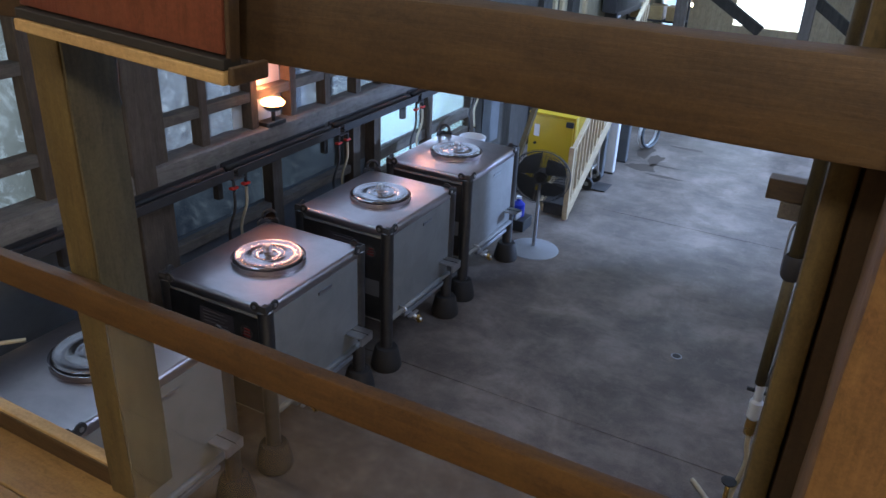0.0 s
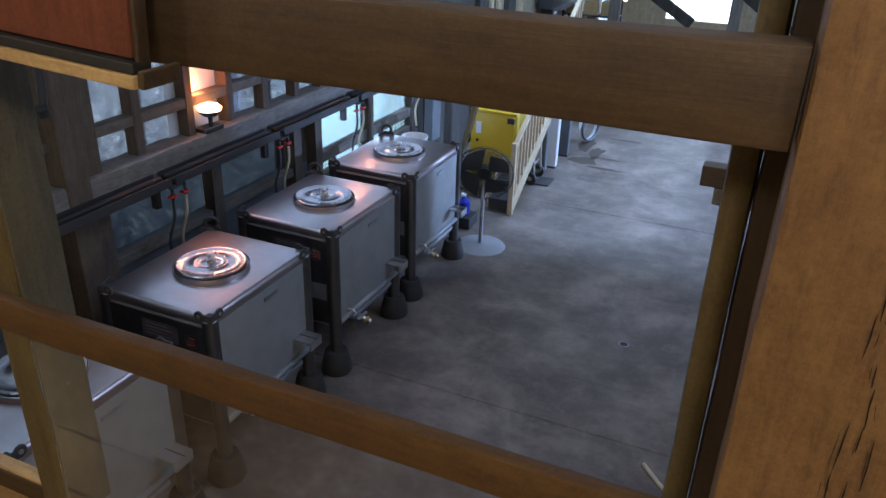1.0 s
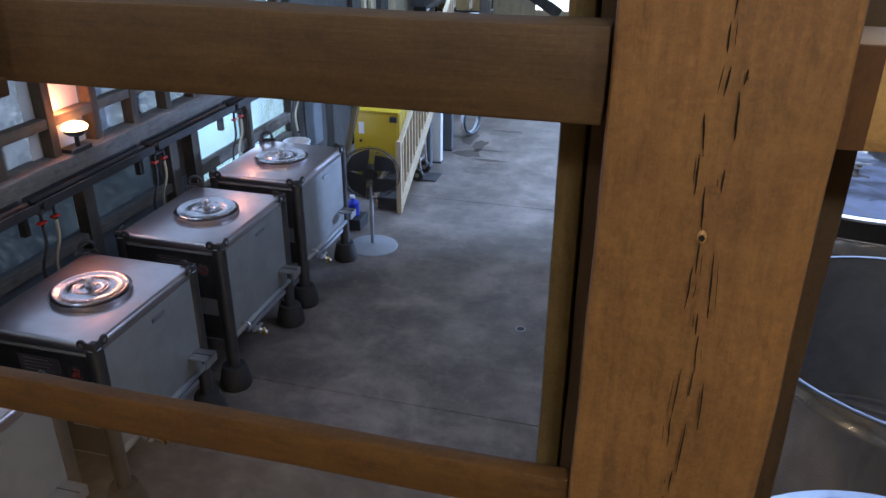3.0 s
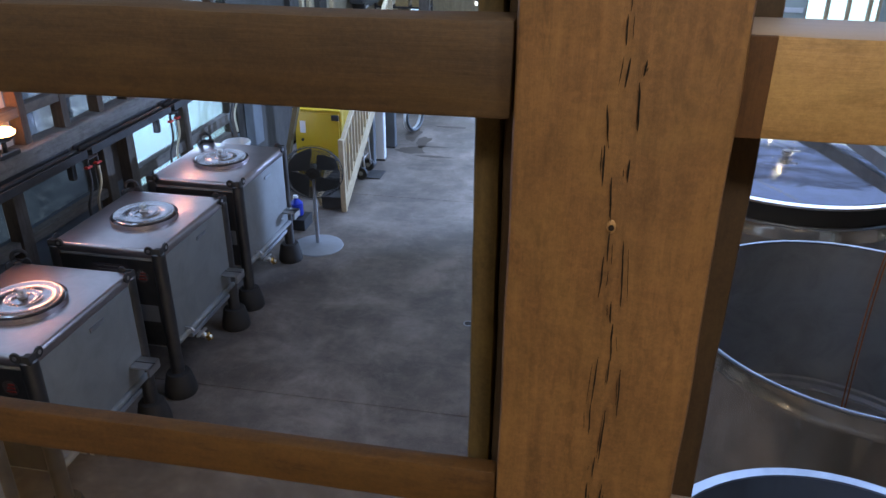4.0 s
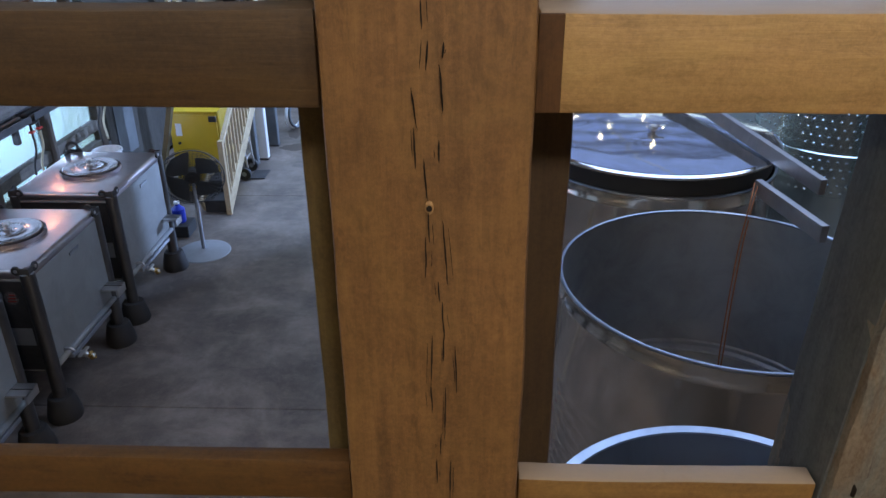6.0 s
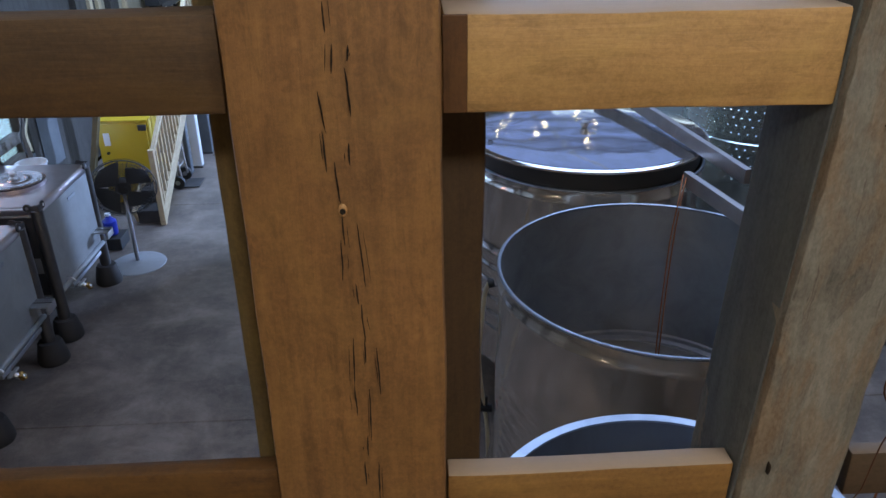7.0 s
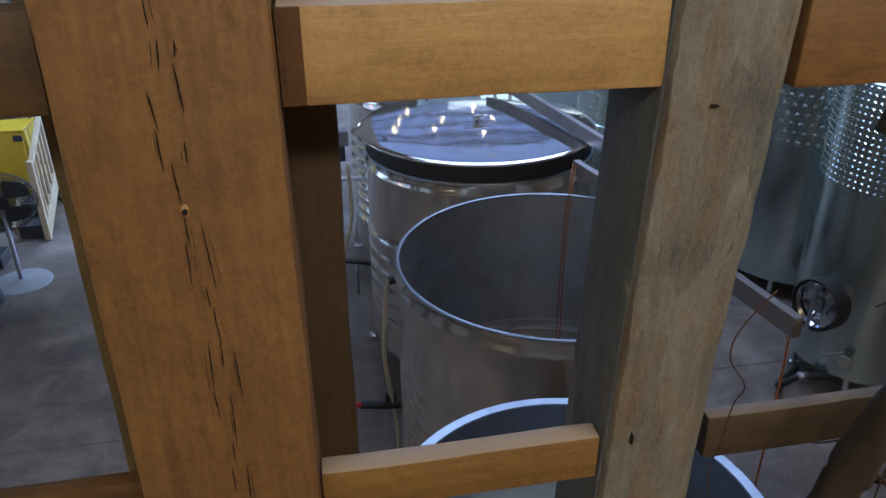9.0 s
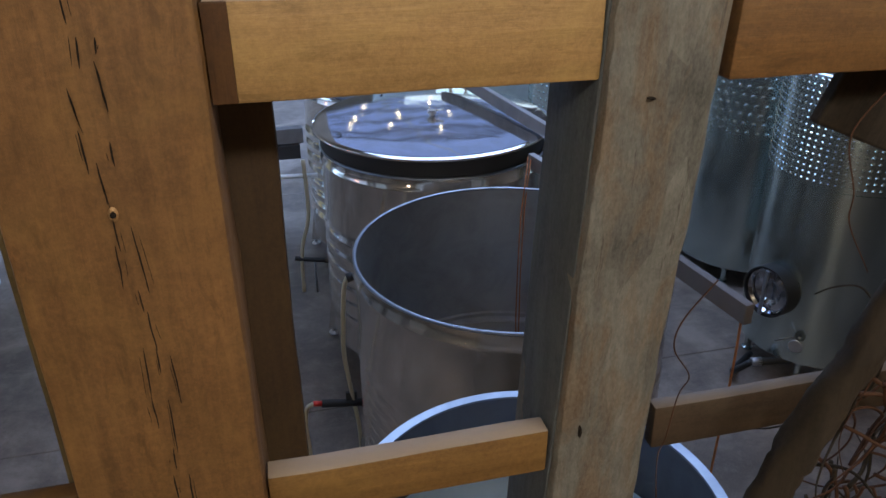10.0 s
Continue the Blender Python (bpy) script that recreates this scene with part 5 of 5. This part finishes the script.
part("loop", lathe([(0.26 + 0.03 * math.cos(a * math.pi / 4), 0.03 * math.sin(a * math.pi / 4)) for a in range(8)], 32, True), WHITE, coil)
part("loop", lathe([(0.25 + 0.025 * math.cos(a * math.pi / 4), 0.055 + 0.025 * math.sin(a * math.pi / 4)) for a in range(8)], 32, True), PANEL, coil)

def blot(cx, cy, rx, ry, seed):
    bm = bmesh.new()
    pts = []
    for i in range(40):
        a = 2 * math.pi * i / 40
        k = 1 + 0.55 * noise.noise(Vector((math.cos(a) * 1.6 + seed, math.sin(a) * 1.6, seed)))
        pts.append(bm.verts.new((cx + rx * k * math.cos(a), cy + ry * k * math.sin(a), 0.0025)))
    bm.faces.new(pts)
    tagged(part("puddle", bm, PUDDLE, None, "dark damp patch on the concrete floor"), "", "puddle", "", "structure")


for q in ((-2.45, 11.85, 0.24, 0.16, 1), (-2.05, 11.6, 0.30, 0.05, 2), (-2.35, 12.35, 0.12, 0.3, 3), (-2.0, 13.3, 0.35, 0.05, 4), (-2.6, 12.7, 0.12, 0.35, 6), (-2.15, 12.1, 0.25, 0.04, 8)):
    blot(*q)

# ---- hoses, taps and beams beside the tanks ----
h = thing("tank_hose", pose(0.93, 4.4, 0), "cream hose and black valve hanging on the tank", "hose")
part("hose_fitting", tube([(0.06, -0.26, 1.70), (0.02, -0.26, 1.69)], 0.03, 10), BLACK, h, "black hose fitting on the tank wall")
part("hose", tube([(0.03, -0.26, 1.70), (0.0, -0.26, 1.62), (-0.02, -0.24, 1.35), (-0.02, -0.12, 1.0), (0.03, 0.0, 0.55), (0.06, 0.0, 0.3), (0.07, 0.0, 0.02)], 0.016, 8), HOSE, h)
v = part("valve", tube([(-0.2, 0.0, 0.53), (0.09, 0.0, 0.49)], 0.03, 10), BLACK, h, "black valve body")
part("valve_lever", box(-0.02, 0.06, -0.012, 0.012, 0.53, 0.60, 0.004), BLACK, v)
part("cap", tube([(-0.26, 0.0, 0.54), (-0.2, 0.0, 0.53)], 0.02, 10), RED, v)
part("hose", tube([(-0.26, 0.0, 0.54), (-0.31, 0.0, 0.50), (-0.33, 0.0, 0.35), (-0.32, -0.02, 0.1), (-0.34, -0.1, 0.015)], 0.017, 8), HOSE, h)
h = thing("tank_hose", pose(0.9, 7.0, 0), "cream hose dropping beside the ribbed tank", "hose")
part("hose", tube([(-0.03, 0, 1.48), (-0.02, 0, 1.2), (-0.03, 0.0, 0.85), (-0.12, 0.0, 0.5), (-0.14, 0, 0.02)], 0.02, 8), HOSE, h)
part("pipe", tube([(-0.4, 0.0, 1.33), (0.1, 0.03, 1.30)], 0.022, 10), WHITE, h, "pale cross pipe")
v = part("coupling", tube([(-0.2, 0, 0.42), (0.0, 0, 0.38), (0.14, 0, 0.36)], 0.025, 10), BLACK, h)
part("collar", tube([(0.1, 0, 0.365), (0.17, 0, 0.355)], 0.034, 10), RAIL_DARK, v)
part("stem", tube([(0.0, 0, 0.38), (0.0, 0.0, 0.0)], 0.012, 8), GALV, v)
cw = thing("catwalk", pose(0.62, 7.15, 0), "dark steel catwalk end beside the ribbed tank", "catwalk")
part("beam", box(-0.35, 0.28, -0.05, 0.05, 1.62, 1.77, 0.006), GALV, cw)
part("beam", box(-0.35, 0.24, -0.05, 0.05, 1.46, 1.60, 0.006), DUSTY, cw)
for x in (-0.3, -0.1):
    part("leg", box(x - 0.03, x + 0.03, -0.03, 0.03, 0, 1.46, 0.004), GALV, cw)

wc = thing("wall_cabinet", pose(-4.3, 16.2, 1.75), "dark steel cabinet on the far wall", "cabinet")
part("body", smooth(box(-0.14, 0.14, -1.1, 1.1, 0.12, 0.9, 0.02, 2)), DARK_STEEL, wc)
part("bottom_rail", box(-0.14, 0.12, -0.9, 0.9, 0.0, 0.12, 0.01), BLACK, wc)
for y in (-0.75, 0.85):
    part("end_strip", box(0.121, 0.135, y - 0.09, y + 0.09, 0.01, 0.05, 0.002), WHITE, wc)
pane = thing("glass_sheet", pose(-4.05, 20.3, 0, 0, -8, 0), "pale glass sheet leaning on the far wall", "glass")
part("sheet", box(-0.012, 0.012, -0.8, 0.8, 0.0, 2.2, 0.004), PALE_BLUE, pane)
for y in (-0.8, 0.8):
    part("edge_strip", box(-0.02, 0.02, y - 0.03, y + 0.03, 0.0, 2.22, 0.004), WHITE, pane)

# ---- end of the hall ----
for (xa, za), (xb, zb) in (((-3.0, 2.6), (-1.55, 1.72)), ((-0.85, 2.48), (0.25, 1.72))):
    t = thing("knee_brace", pose(0, 16, 0), "black timber knee brace near the far opening", "brace", "knee braces")
    a, b = Vector((xa, 0, za)), Vector((xb, 0, zb))
    m = look((a + b) / 2, b)
    part("beam", turned(box(-0.08, 0.08, -0.10, 0.10, -(b - a).length / 2, (b - a).length / 2, 0.006), m), BARK, t)
for x in (-3.45, -1.13):
    tagged(part("far_post", rough_timber(-0.1, 0.1, -0.1, 0.1, 0, 6.38, 0.008, 0.004, 0.4, x), OLD_Z, None, "dark timber post in the far hall", pose(x + 0.35, 16.0, 0)), "", "post", "far posts")
rack = thing("storage_rack", pose(-3.9, 17.5, 0), "dark metal rack with pale boxes in the far hall", "rack")
for x in (-0.6, 0.6):
    for y in (-0.25, 0.25):
        part("upright", box(x - 0.02, x + 0.02, y - 0.02, y + 0.02, 0, 2.4, 0.002), DARK_STEEL, rack)
for z in (0.3, 0.9, 1.5, 2.1):
    part("shelf", box(-0.62, 0.62, -0.27, 0.27, z, z + 0.03, 0.002), DARK_STEEL, rack)
rng = random.Random(3)
for z in (0.33, 0.93, 1.53, 2.13):
    for x in (-0.4, 0.0, 0.38):
        c = thing("carton", pose(-3.9 + x, 17.5, z), "pale carton on the far rack", "carton", "cartons on the rack")
        part("body", box(-0.15, 0.15, -0.2, 0.2, 0.001, 0.2 + rng.random() * 0.2, 0.006), (WHITE, PANEL, BOARD_TAN)[rng.randrange(3)], c)
